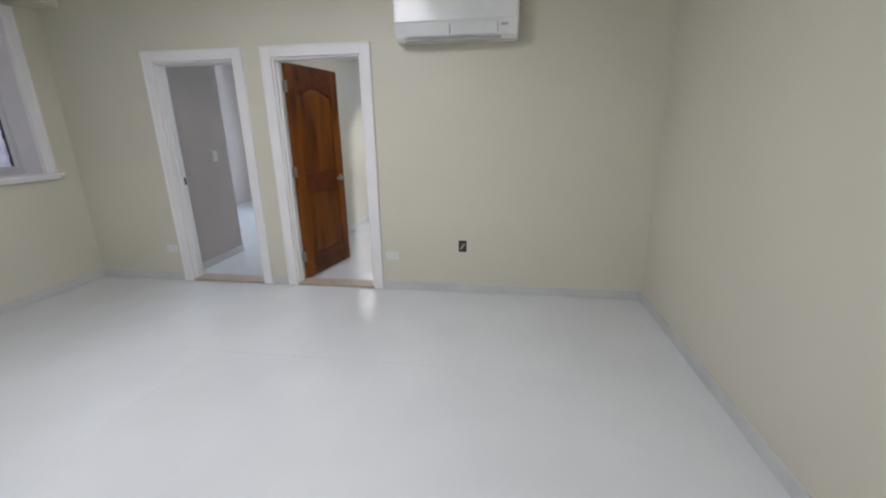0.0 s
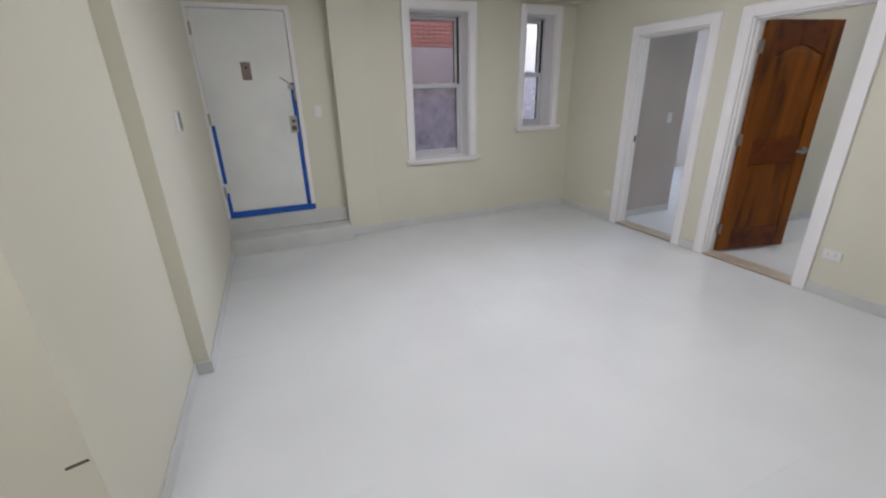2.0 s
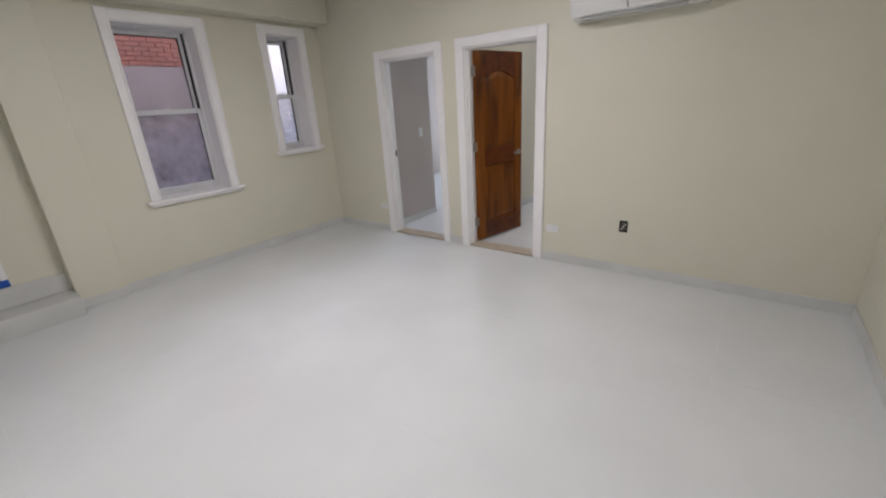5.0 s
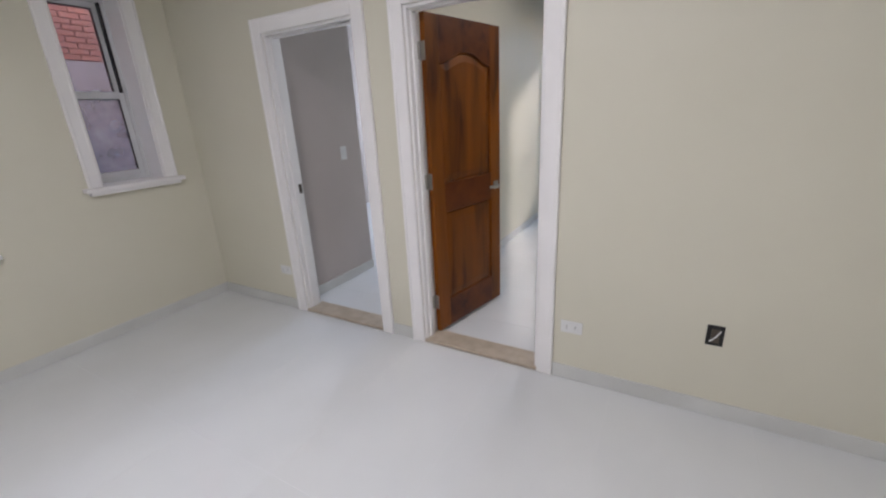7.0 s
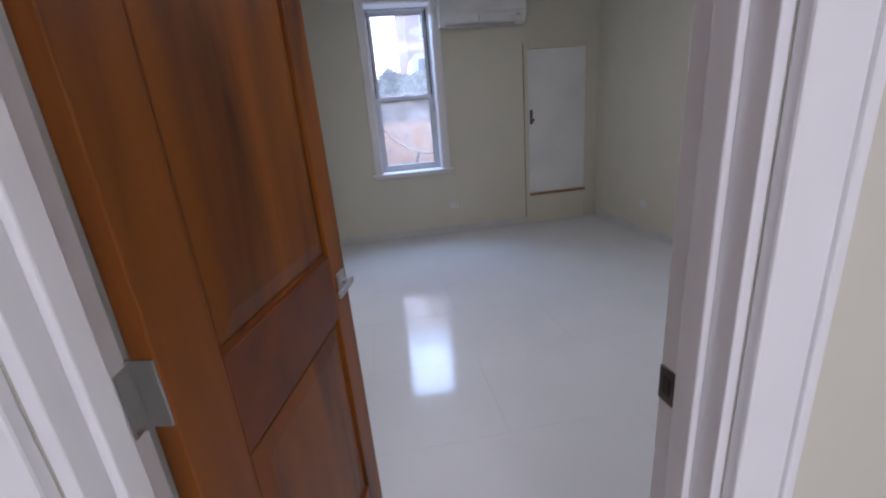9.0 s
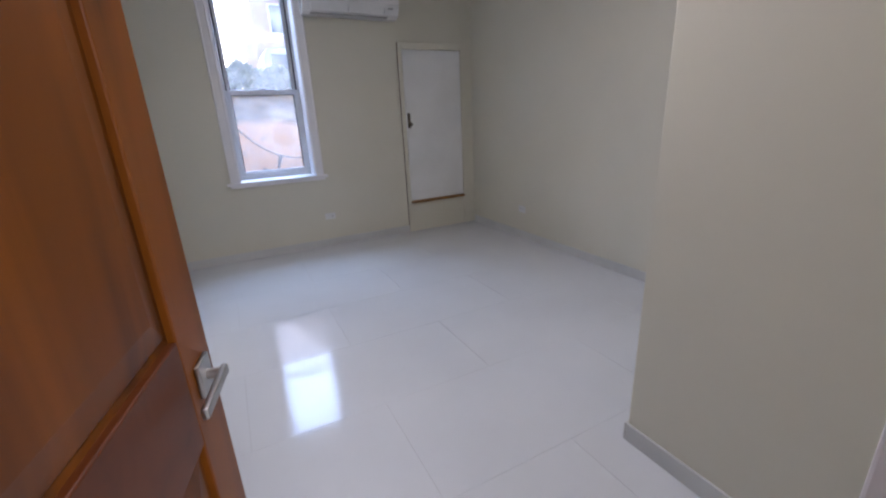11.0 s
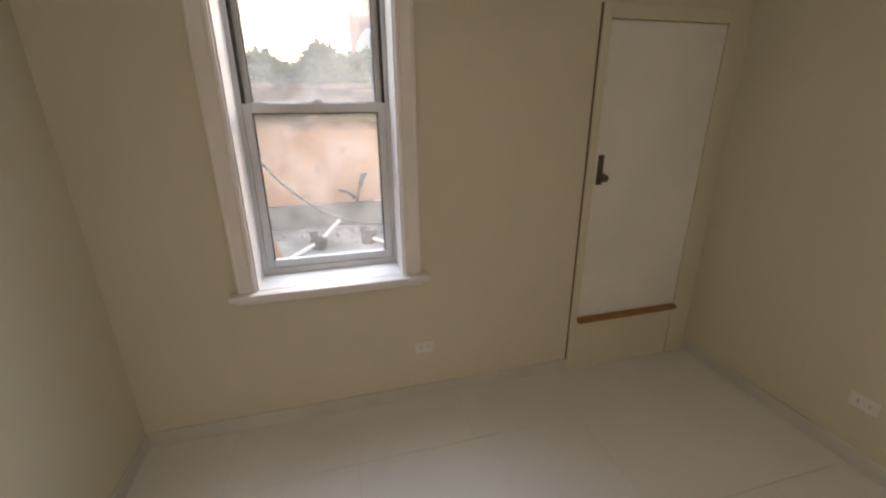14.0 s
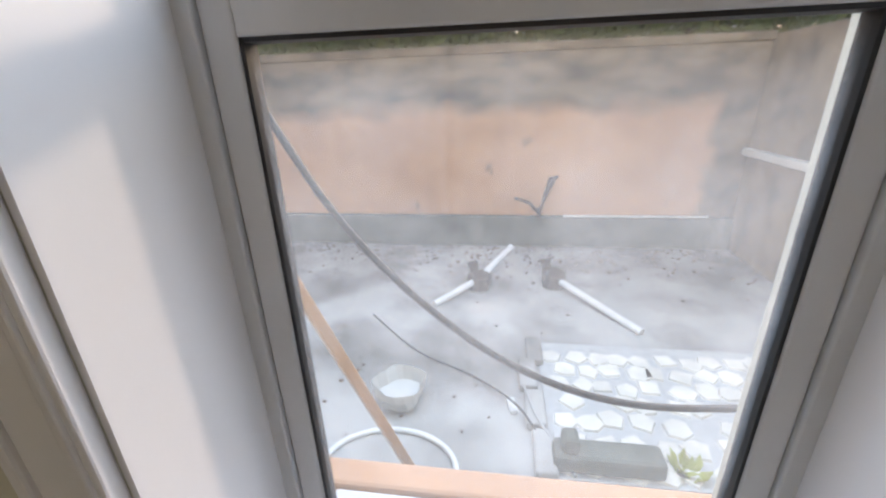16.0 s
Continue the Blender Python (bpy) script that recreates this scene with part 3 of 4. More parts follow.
# ---- wall units ----
def air_conditioner(x0, x1, y, z0, label):
    """Wall split unit: rounded body, front flap, louvres; its back lies against the wall at y."""
    h, dp = 0.30, 0.20
    a = thing("air_conditioner", ((x0 + x1) / 2, y, z0), label, "air conditioner", "split units")
    prof = [(0, 0), (-0.10, -0.004), (-0.155, 0.02), (-0.185, 0.075), (-dp, 0.12), (-dp, h - 0.03), (-dp + 0.03, h), (0, h)]
    bm = bmesh.new()
    L = [bm.verts.new((x0, y + p, z0 + q)) for p, q in prof]
    R = [bm.verts.new((x1, y + p, z0 + q)) for p, q in prof]
    for i in range(len(prof)):
        j = (i + 1) % len(prof)
        bm.faces.new((L[i], L[j], R[j], R[i]))
    bm.faces.new(L[::-1]), bm.faces.new(R)
    bmesh.ops.recalc_face_normals(bm, faces=bm.faces)
    bmesh.ops.bevel(bm, geom=list(bm.edges), offset=0.006, segments=2, profile=0.5, affect="EDGES")
    body = part("body", bm, M_PLASTIC, a)
    part("front_panel", box((x0 + 0.012, y - dp - 0.006, z0 + 0.115), (x1 - 0.012, y - dp + 0.002, z0 + h - 0.035), 0.003), M_PLASTIC, a)
    w = (x1 - x0) / 5
    for k, (p, q) in enumerate(((0.08, 0.075 + 1.85 * w), (0.085 + 1.85 * w, 0.08 + 3.75 * w))):
        fl = box((0, 0, 0), (q - p, 0.008, 0.085), 0.003)
        turned(fl, Matrix.Translation((x0 + p, y - 0.175, z0 + 0.022)) @ Matrix.Rotation(radians(20), 4, "X"))
        part("louvre", fl, M_PLASTIC, a)
        part("louvre_gap", box((x0 + q + 0.001, y - 0.19, z0 + 0.03), (x0 + q + 0.004, y - 0.17, z0 + 0.10)), M_GREYPLASTIC, a)
    part("display", box((x1 - 0.12, y - 0.198, z0 + 0.07), (x1 - 0.07, y - 0.186, z0 + 0.085), 0.002), M_GREYPLASTIC, a)
    part("outlet_slot", box((x0 + 0.07, y - 0.15, z0 - 0.003), (x1 - 0.12, y - 0.06, z0 + 0.01), 0.002), M_GREYPLASTIC, a, "grey air outlet slot")


air_conditioner(3.285, 4.195, 0.0, 2.08, "glossy white split air conditioner high on the wall")
air_conditioner(3.36, 4.34, NY, 2.365, "white split air conditioner above the bedroom window wall")


def outlet(at, n, label, kind="plate"):
    """at: centre on the wall; n: the wall's outward normal."""
    o = thing("wall_outlet" if kind != "switch" else "light_switch", at, label, "outlet" if kind != "switch" else "switch")
    at, n = Vector(at), Vector(n)
    s = Vector((abs(n.y), abs(n.x), 0))

    def B(a, b, z0, z1, d0, d1, bev=0.002):
        return box(at + s * a + n * d0 + Vector((0, 0, z0)), at + s * b + n * d1 + Vector((0, 0, z1)), bev)
    if kind == "hole":
        part("box", B(-0.035, 0.035, -0.052, 0.052, 0.0, 0.003), M_BLACK, o, "open dark wall box")
        part("device", B(-0.017, 0.017, -0.034, 0.034, 0.002, 0.012), M_DARKMETAL, o)
        part("wire", tube([at + n * 0.008 + s * -0.02 + Vector((0, 0, -0.03)), at + n * 0.022, at + n * 0.01 + s * 0.02 + Vector((0, 0, 0.03))], 0.003), M_PLASTIC, o)
    elif kind == "switch":
        part("plate", B(-0.036, 0.036, -0.058, 0.058, 0, 0.006), M_PLASTIC, o)
        part("rocker", B(-0.016, 0.016, -0.033, 0.033, 0.006, 0.010), M_PLASTIC, o)
    else:
        part("plate", B(-0.058, 0.058, -0.036, 0.036, 0, 0.006), M_PLASTIC, o)
        for a in (-0.024, 0.024):
            part("socket", B(a - 0.018, a + 0.018, -0.017, 0.017, 0.006, 0.009), M_PLASTIC, o)
            for k in (-0.007, 0.007):
                part("slot", B(a - 0.006, a + 0.004, k - 0.0015, k + 0.0015, 0.009, 0.0095, 0), M_BLACK, o)


outlet((3.778, 0, 0.436), (0, -1, 0), "uncovered dark outlet box in the beige wall", "hole")
outlet((3.13, 0, 0.33), (0, -1, 0), "white double outlet plate beside the door casing")
outlet((0.86, 0, 0.33), (0, -1, 0), "white double outlet plate near the corner")
outlet((3.40, NY, 0.345), (0, -1, 0), "white double outlet plate under the bedroom window")
outlet((EX, 3.65, 0.33), (-1, 0, 0), "white double outlet plate on the bedroom wall")
outlet((1.90, 3.95, 0.36), (1, 0, 0), "uncovered dark outlet box in the bedroom wall", "hole")
outlet((0.905, 0.78, 1.18), (1, 0, 0), "white light switch on the hall wall", "switch")
outlet((-0.10, -3.20, 1.38), (1, 0, 0), "white light switch beside the entry door", "switch")

sc = thing("wall_scuff", (3.40, -4.375, 0.556), "small dark scuff gouged in the cream wall end", "scuff")
part("mark", turned(box((0, -0.03, -0.005), (0.002, 0.03, 0.005), 0.0008), Matrix.Translation((3.40, -4.385, 0.556)) @ Matrix.Rotation(0.2, 4, "X")), M_DARKMETAL, sc)

tp = thing("intercom", (1.42, -4.262, 1.40), "small white intercom panel with a grey face on the wall", "intercom")
part("body", box((1.37, -4.262, 1.335), (1.475, -4.240, 1.465), 0.004), M_PLASTIC, tp)
part("face", box((1.385, -4.241, 1.35), (1.46, -4.237, 1.45), 0.002), M_DARKPLASTIC, tp, "dark grey intercom face")

for lx, ly, lz, half in [(p[0], p[1], CEIL, p[2]) for p in LAMPS] + [(*BED_LAMP, CEIL + 0.05, 0.45)]:
    cl = thing("ceiling_light", (lx, ly, lz), "square white flush ceiling light panel", "ceiling light", "ceiling lights")
    part("rim", box((lx - half, ly - half, lz - 0.022), (lx + half, ly + half, lz), 0.004), M_TRIM, cl)
    part("diffuser", box((lx - half + 0.02, ly - half + 0.02, lz - 0.028), (lx + half - 0.02, ly + half - 0.02, lz - 0.021), 0.002), M_LAMP, cl)

# ---- bedroom closet hatch ----
cd = thing("closet_door", (4.8, NY, 0.385), "closed white closet door raised above the floor", "door")
part("frame", boxes(((4.36, NY - 0.02, 0), (4.405, NY, 2.17)), ((5.155, NY - 0.02, 0.0), (5.24, NY, 2.17)), ((4.405, NY - 0.02, 2.10), (5.155, NY, 2.17)), bevel=0.004), M_WALL, cd)
# raised brown strip coloured as the shaded return edge beside the frame
part("shade_strip", box((4.354, NY - 0.008, 0), (4.36, NY, 2.17)), M_SHADE, cd, "dark strip standing in for the shade along the frame")
part("riser", box((4.405, NY - 0.012, 0), (5.155, NY, 0.37), 0.003), M_WALL, cd)
lf = part("leaf", box((4.41, NY - 0.014, 0.392), (5.15, NY - 0.001, 2.095), 0.003), M_ENTRY, cd)
part("threshold", box((4.405, NY - 0.05, 0.362), (5.155, NY - 0.001, 0.390), 0.004), M_BRASSY, cd, "worn brown wooden threshold")
pl = part("lock_plate", box((4.425, NY - 0.018, 1.25), (4.463, NY - 0.013, 1.42), 0.003), M_DARKMETAL, lf, "dark bronze lock plate")
part("knob", add_rod(rod((4.444, NY - 0.017, 1.295), (4.444, NY - 0.05, 1.295), 0.012), (4.444, NY - 0.045, 1.295), (4.444, NY - 0.075, 1.295), 0.026, 0.02), M_DARKMETAL, lf, "dark bronze door knob")


# ---- the yard and street beyond the bedroom window ----
YG, YW, ST = 0.10, 8.42, 1.75            # yard level, yard wall, street level
OUT = NY + 0.36                          # outer face of the house
setting(part("ground", boxes(((-60, OUT, YG - 0.3), (60, YW + 0.1, YG)), ((-60, YW + 0.15, ST - 2.9), (60, 160, ST)),
                             ((-60, -60, -0.6), (-0.35, OUT, -0.25))), M_CONC), "pale worn concrete yard", "ground")


def stained_stucco():
    """Salmon paint worn to bare stained render along a ragged top and end edge, with runs and flecks."""
    m = M_SALMON.copy()
    m.name = "stained_salmon_stucco"
    n, l = m.node_tree.nodes, m.node_tree.links
    b = n["Principled BSDF"]
    paint = b.inputs["Base Color"].links[0].from_socket
    geo = n.new("ShaderNodeNewGeometry")
    sep = n.new("ShaderNodeSeparateXYZ")
    l.new(geo.outputs["Position"], sep.inputs[0])

    def noise(scale, stretch):
        mp, no = n.new("ShaderNodeMapping"), n.new("ShaderNodeTexNoise")
        mp.inputs["Scale"].default_value = stretch
        no.inputs["Scale"].default_value, no.inputs["Detail"].default_value = scale, 8
        l.new(geo.outputs["Position"], mp.inputs[0])
        l.new(mp.outputs[0], no.inputs["Vector"])
        return no.outputs["Fac"]

    def calc(op, a, c, d=None):
        q = n.new("ShaderNodeMath")
        q.operation, q.use_clamp = op, op == "MAXIMUM"
        for k, v in enumerate((a, c, d)):
            if v is None:
                continue
            if isinstance(v, (int, float)):
                q.inputs[k].default_value = v
            else:
                l.new(v, q.inputs[k])
        return q.outputs[0]

    def ramp(v, lo, hi):
        q = n.new("ShaderNodeMapRange")
        q.inputs["From Min"].default_value, q.inputs["From Max"].default_value = lo, hi
        l.new(v, q.inputs["Value"])
        return q.outputs[0]

    ragged = noise(3.0, (1, 1, 1))
    up = ramp(calc("MULTIPLY_ADD", ragged, 0.28, sep.outputs["Z"]), 1.48, 1.64)
    end = ramp(calc("MULTIPLY_ADD", ragged, 0.35, sep.outputs["X"]), 4.83, 4.93)
    fleck = ramp(noise(9.0, (1.0, 1, 0.45)), 0.66, 0.74)
    mask = calc("MAXIMUM", calc("MAXIMUM", up, end), calc("MULTIPLY", fleck, 0.6))
    bare = n.new("ShaderNodeValToRGB")
    bare.color_ramp.elements[0].color, bare.color_ramp.elements[1].color = (0.13, 0.105, 0.085, 1), (0.36, 0.275, 0.195, 1)
    bare.color_ramp.elements[0].position, bare.color_ramp.elements[1].position = 0.35, 0.65
    l.new(noise(2.5, (1, 1, 2.2)), bare.inputs[0])
    mix = n.new("ShaderNodeMix")
    mix.data_type = "RGBA"
    l.new(mask, mix.inputs["Factor"])
    l.new(paint, mix.inputs[6])
    l.new(bare.outputs[0], mix.inputs[7])
    l.new(mix.outputs[2], b.inputs["Base Color"])
    return m


M_STAINED = stained_stucco()
yw = setting(thing("wall_yard", (2.5, YW, YG), "salmon stucco yard wall with weathered top and mossy foot", "yard wall"))
part("base", box((-6, YW - 0.04, YG), (5.04, YW + 0.2, 0.42), 0.015), M_MOSS, yw, "grey mossy wall foot")
part("field", box((-6, YW, 0.42), (5.04, YW + 0.2, 1.90), 0.01), M_STAINED, yw, "salmon stucco weathered dark along its top")
part("coping", box((-6, YW - 0.03, 1.90), (5.04, YW + 0.25, 1.97), 0.015), M_STAIN, yw)
part("pipe", rod((3.5, YW - 0.052, 0.432), (4.8, YW - 0.052, 0.437), 0.012), M_STONE, yw)
sw = setting(thing("wall_yard_side", (5.1, 7.2, YG), "grey weathered side wall of the yard", "yard wall"))
part("body", box((5.04, 6.0, YG), (5.3, YW + 0.2, 1.95), 0.015), M_STAIN, sw)
part("ledge", box((4.97, 6.0, 1.0), (5.04, YW - 0.03, 1.06), 0.01), M_STONE, sw, "pale ledge")
setting(part("house_sill", box((2.40, OUT, 0.76), (3.40, OUT + 0.07, 0.815), 0.01), M_SALMON), "salmon outer window ledge", "sill")


def stone_patch():
    """Irregular pale paving stones set in grey mortar."""
    bed = setting(part("pavement", box((3.14, 5.70, YG), (4.95, 6.67, YG + 0.012), 0.004), M_GROUT), "crazy paving of pale broken stones in mortar", "paving")
    rnd = random.Random(7)
    for i in range(15):
        for j in range(7):
            cx, cy = 3.21 + i * 0.125 + rnd.uniform(-0.025, 0.025) + 0.06 * (j % 2), 5.78 + j * 0.125 + rnd.uniform(-0.02, 0.02)
            if cx > 4.87 or rnd.random() < 0.04:
                continue
            k = rnd.choice((4, 5, 5, 6))
            a0 = rnd.uniform(0, 6.28)
            pts = [(cx + math.cos(a0 + 6.283 * q / k) * rnd.uniform(0.058, 0.084), cy + math.sin(a0 + 6.283 * q / k) * rnd.uniform(0.054, 0.078)) for q in range(k)]
            bm = bmesh.new()
            z = YG + 0.010
            lo = [bm.verts.new((x, y, z)) for x, y in pts]
            up = [bm.verts.new((cx + (x - cx) * 0.9, cy + (y - cy) * 0.9, z + 0.014)) for x, y in pts]
            for q in range(k):
                bm.faces.new((lo[q], lo[(q + 1) % k], up[(q + 1) % k], up[q]))
            bm.faces.new(up)
            part("stone", bm, M_STONE, bed)


stone_patch()
kb = setting(thing("kerb", (3.06, 6.3, YG), "broken pale concrete edging strip", "kerb"))
for k in range(4):
    y = 5.70 + 0.25 * k
    part("edging", turned(box((3.04, y, YG), (3.135, y + 0.24, YG + 0.05), 0.012), Matrix.Rotation(0.004 * (k % 3 - 1), 4, "Z")), M_CONC, kb)

plank = thing("wooden_plank", (2.75, 5.42, YG), "tan timber plank leaning against the house", "plank")
pa, pb = Vector((2.755, 5.43, YG)), Vector((2.40, 5.075, 1.56))
M_PLANK = wood_material("pale_plank_wood", (0.42, 0.22, 0.10), (0.62, 0.36, 0.19))
pm = Matrix.Translation(pa) @ (pb - pa).to_track_quat("Z", "Y").to_matrix().to_4x4()
part("board", turned(box((-0.035, -0.012, 0), (0.035, 0.012, (pb - pa).length), 0.003), pm), M_PLANK, plank)

cable = thing("cable", (2.9, 5.15, 1.0), "black cable sagging across the window outside", "cable")
part("sheath", tube([(2.20, 5.07, 2.30), (2.36, 5.13, 1.85), (2.47, 5.15, 1.605), (2.59, 5.15, 1.39), (2.74, 5.15, 1.215), (2.93, 5.15, 1.07), (3.14, 5.15, 0.995), (3.38, 5.15, 1.0), (3.7, 5.09, 1.12), (3.9, 5.05, 1.3)], 0.0075), M_BLACK, cable)
wire = thing("thin_wire", (2.9, 6.5, YG), "thin dark wire lying on the concrete", "wire")
part("strand", tube([(2.0, 6.92, YG + 0.006), (2.4, 6.52, YG + 0.006), (2.75, 6.32, YG + 0.006), (3.0, 6.05, YG + 0.056), (3.12, 5.82, YG + 0.03), (3.18, 5.72, YG + 0.03)], 0.006), M_BLACK, wire)
wire2 = thing("thin_wire", (3.1, 6.1, YG), "thin grey wire along the edging strip", "wire")
part("strand", tube([(3.04, 6.19, YG + 0.056), (3.09, 5.98, YG + 0.056), (3.2, 5.78, YG + 0.032), (3.22, 5.70, YG + 0.03)], 0.007), M_GREYPLASTIC, wire2)
hose = thing("hose", (2.45, 5.67, YG), "white garden hose lying in a loop", "hose")
part("tube", tube([(2.45 + 0.29 * math.cos(a), 5.67 + 0.21 * math.sin(a), YG + 0.013) for a in [0.25 * k - 1.0 for k in range(21)]], 0.013), M_PLASTIC, hose)
M_CLEAR = material("dusty_translucent_plastic", (0.62, 0.62, 0.60), 0.4, scale=12, grain=40, bump=0.2)
tub = thing("plastic_tub", (2.40, 6.10, YG), "crushed pale plastic tub on the ground", "tub")
bm = bmesh.new()
bmesh.ops.create_cone(bm, cap_ends=True, segments=18, radius1=0.10, radius2=0.13, depth=0.12, matrix=Matrix.Translation((2.40, 6.10, YG + 0.06)))
top = [f for f in bm.faces if f.normal.z > 0.9]
r = bmesh.ops.inset_region(bm, faces=top, thickness=0.012)
bmesh.ops.translate(bm, verts=list({v for f in top for v in f.verts}), vec=(0, 0, -0.08))
for v in bm.verts:
    v.co.x += 0.02 * math.sin(v.co.y * 40)
part("tub_body", bm, M_CLEAR, tub)
part("tub_band", box((2.33, 5.98, YG + 0.03), (2.46, 5.992, YG + 0.07), 0.003), M_GREYPLASTIC, tub)


def pipe_clamp(at, ends, label):
    p = thing("scrap_fitting", at, label, "scrap metal", "scrap fittings")
    x, y, z = at
    hub = rod((x, y, z), (x + 0.02, y - 0.03, z + 0.13), 0.085, 0.07, seg=10)
    add_rod(hub, (x - 0.08, y + 0.02, z + 0.07), (x + 0.09, y - 0.02, z + 0.09), 0.05, seg=10)
    add_rod(hub, (x - 0.03, y + 0.06, z + 0.04), (x - 0.06, y + 0.10, z + 0.19), 0.03, 0.045, seg=8)
    part("hub", hub, M_DARKMETAL, p)
    for e in ends:
        part("tube", rod((x, y, z + 0.08), e, 0.026), M_VAN, p, "bare metal tube")
    return p


pipe_clamp((2.735, 7.42, YG), [(2.425, 7.09, YG + 0.02), (2.995, 7.75, YG + 0.24)], "grey metal fitting with two tubes on the concrete")
pipe_clamp((3.325, 7.50, YG), [(3.808, 6.83, YG + 0.02)], "grey metal fitting with one long tube on the concrete")
fk = thing("iron_bracket", (3.28, YW - 0.03, 0.42), "rusty forked iron bracket resting on the wall foot", "bracket")
M_RUST = material("rusty_iron", (0.16, 0.10, 0.075), 0.75, metal=0.3, colour2=(0.09, 0.06, 0.05), scale=15, grain=80, bump=0.3)
for pts in ([(3.27, YW - 0.03, 0.42), (3.30, YW - 0.02, 0.56), (3.40, YW - 0.02, 0.80)], [(3.29, YW - 0.03, 0.43), (3.17, YW - 0.02, 0.55), (3.03, YW - 0.02, 0.60)],
            [(3.30, YW - 0.02, 0.55), (3.33, YW - 0.02, 0.70), (3.36, YW - 0.02, 0.79)], [(3.34, YW - 0.02, 0.79), (3.43, YW - 0.02, 0.81)],
            [(3.20, YW - 0.02, 0.49), (3.30, YW - 0.02, 0.50)]):
    part("prong", tube(pts, 0.016), M_RUST, fk)
blk = thing("concrete_block", (3.36, 5.78, YG + 0.012), "dark broken concrete block by the wall", "block")
part("body", box((3.14, 5.72, YG + 0.012), (3.58, 5.84, YG + 0.10), 0.02), M_MOSS, blk)
part("knob", box((3.17, 5.74, YG + 0.09), (3.24, 5.83, YG + 0.17), 0.02), M_MOSS, blk)
bit = thing("plastic_scrap", (2.99, 6.25, YG), "small white plastic scrap", "litter")
part("piece", turned(box((-0.02, -0.05, 0), (0.02, 0.05, 0.02), 0.005), Matrix.Translation((2.977, 6.10, YG)) @ Matrix.Rotation(0.2, 4, "Z")), M_PLASTIC, bit)
# rubble and leaf litter by the wall foot
rnd = random.Random(3)
bm = bmesh.new()
for k in range(500):
    x, y = rnd.uniform(0.5, 4.95), YW - 0.06 - abs(rnd.gauss(0, 0.35))
    if k % 8 == 0:
        x, y = rnd.uniform(1.6, 4.9), rnd.uniform(5.6, 8.0)
    s = rnd.uniform(0.005, 0.017)
    bmesh.ops.create_icosphere(bm, subdivisions=1, radius=s, matrix=Matrix.Translation((x, y, YG + s * 0.4)) @ Matrix.Diagonal((1, rnd.uniform(0.5, 1.2), 0.6, 1)))
M_RUBBLE = material("earth_and_rubble", (0.22, 0.15, 0.11), 0.9, colour2=(0.10, 0.07, 0.055), scale=3, grain=50, bump=0.2)
tagged(part("rubble", bm, M_RUBBLE), "reddish leaf litter and small rubble on concrete", "rubble", kind="stuff")
bm = bmesh.new()
for k in range(26):
    a, l = rnd.uniform(0, 6.28), rnd.uniform(0.04, 0.09)
    c = Vector((3.68 + rnd.uniform(-0.05, 0.05), 5.78 + rnd.uniform(-0.04, 0.04), YG + 0.012))
    d = Vector((math.cos(a), math.sin(a), rnd.uniform(0.6, 1.6))).normalized() * l
    s = d.cross(Vector((0, 0, 1))).normalized() * 0.016
    bm.faces.new([bm.verts.new(p) for p in (c, c + d * 0.5 + s, c + d, c + d * 0.5 - s)])
M_WEED = material("yellow_green_weed", (0.30, 0.33, 0.06), 0.6, scale=8, grain=20, bump=0)
wd = thing("weed", (3.68, 5.78, YG), "small yellow-green weed growing from the paving", "plant")
part("leaves", bm, M_WEED, wd)


def hedge():
    h = thing("hedge", (2.5, 9.1, ST), "dense dusty green hedge behind the yard wall", "hedge")
    rnd = random.Random(11)
    v, f = [], []
    for k in range(32000):
        x = rnd.uniform(-2.5, 8)
        top = 2.40 + 0.10 * math.sin(x * 1.7) + 0.10 * math.sin(x * 4.3 + 1) + 0.08 * math.sin(x * 9.1)
        z = 1.72 + (top - 1.72) * (1 - rnd.random() ** 1.6) + rnd.gauss(0, 0.03)
        y = 9.1 + rnd.choice((-1, 1)) * (0.55 - abs(rnd.gauss(0, 0.14))) * (1.0 if z < top - 0.15 else rnd.random())
        s = rnd.uniform(0.03, 0.075)
        a = Vector((rnd.gauss(0, 1), rnd.gauss(0, 1), rnd.gauss(0, 1))).normalized()
        b = a.orthogonal().normalized()
        c = Vector((x, y, z))
        i = len(v)
        v += [c - a * s, c + b * s * 0.5, c + a * s, c - b * s * 0.5]
        f.append((i, i + 1, i + 2, i + 3))
    me = bpy.data.meshes.new("leaves")
    me.from_pydata(v, [], f)
    me.materials.append(M_LEAF)
    o = new("leaves", me)
    o.parent = h
    o.matrix_parent_inverse = h.matrix_basis.inverted()
    for k in range(30):
        x = -2.4 + k * 0.35
        part("stem", rod((x, 9.1, ST - 0.02), (x + rnd.uniform(-0.2, 0.2), 9.1 + rnd.uniform(-0.1, 0.1), 2.3), 0.025, 0.008, seg=6), M_RUST, h)


hedge()


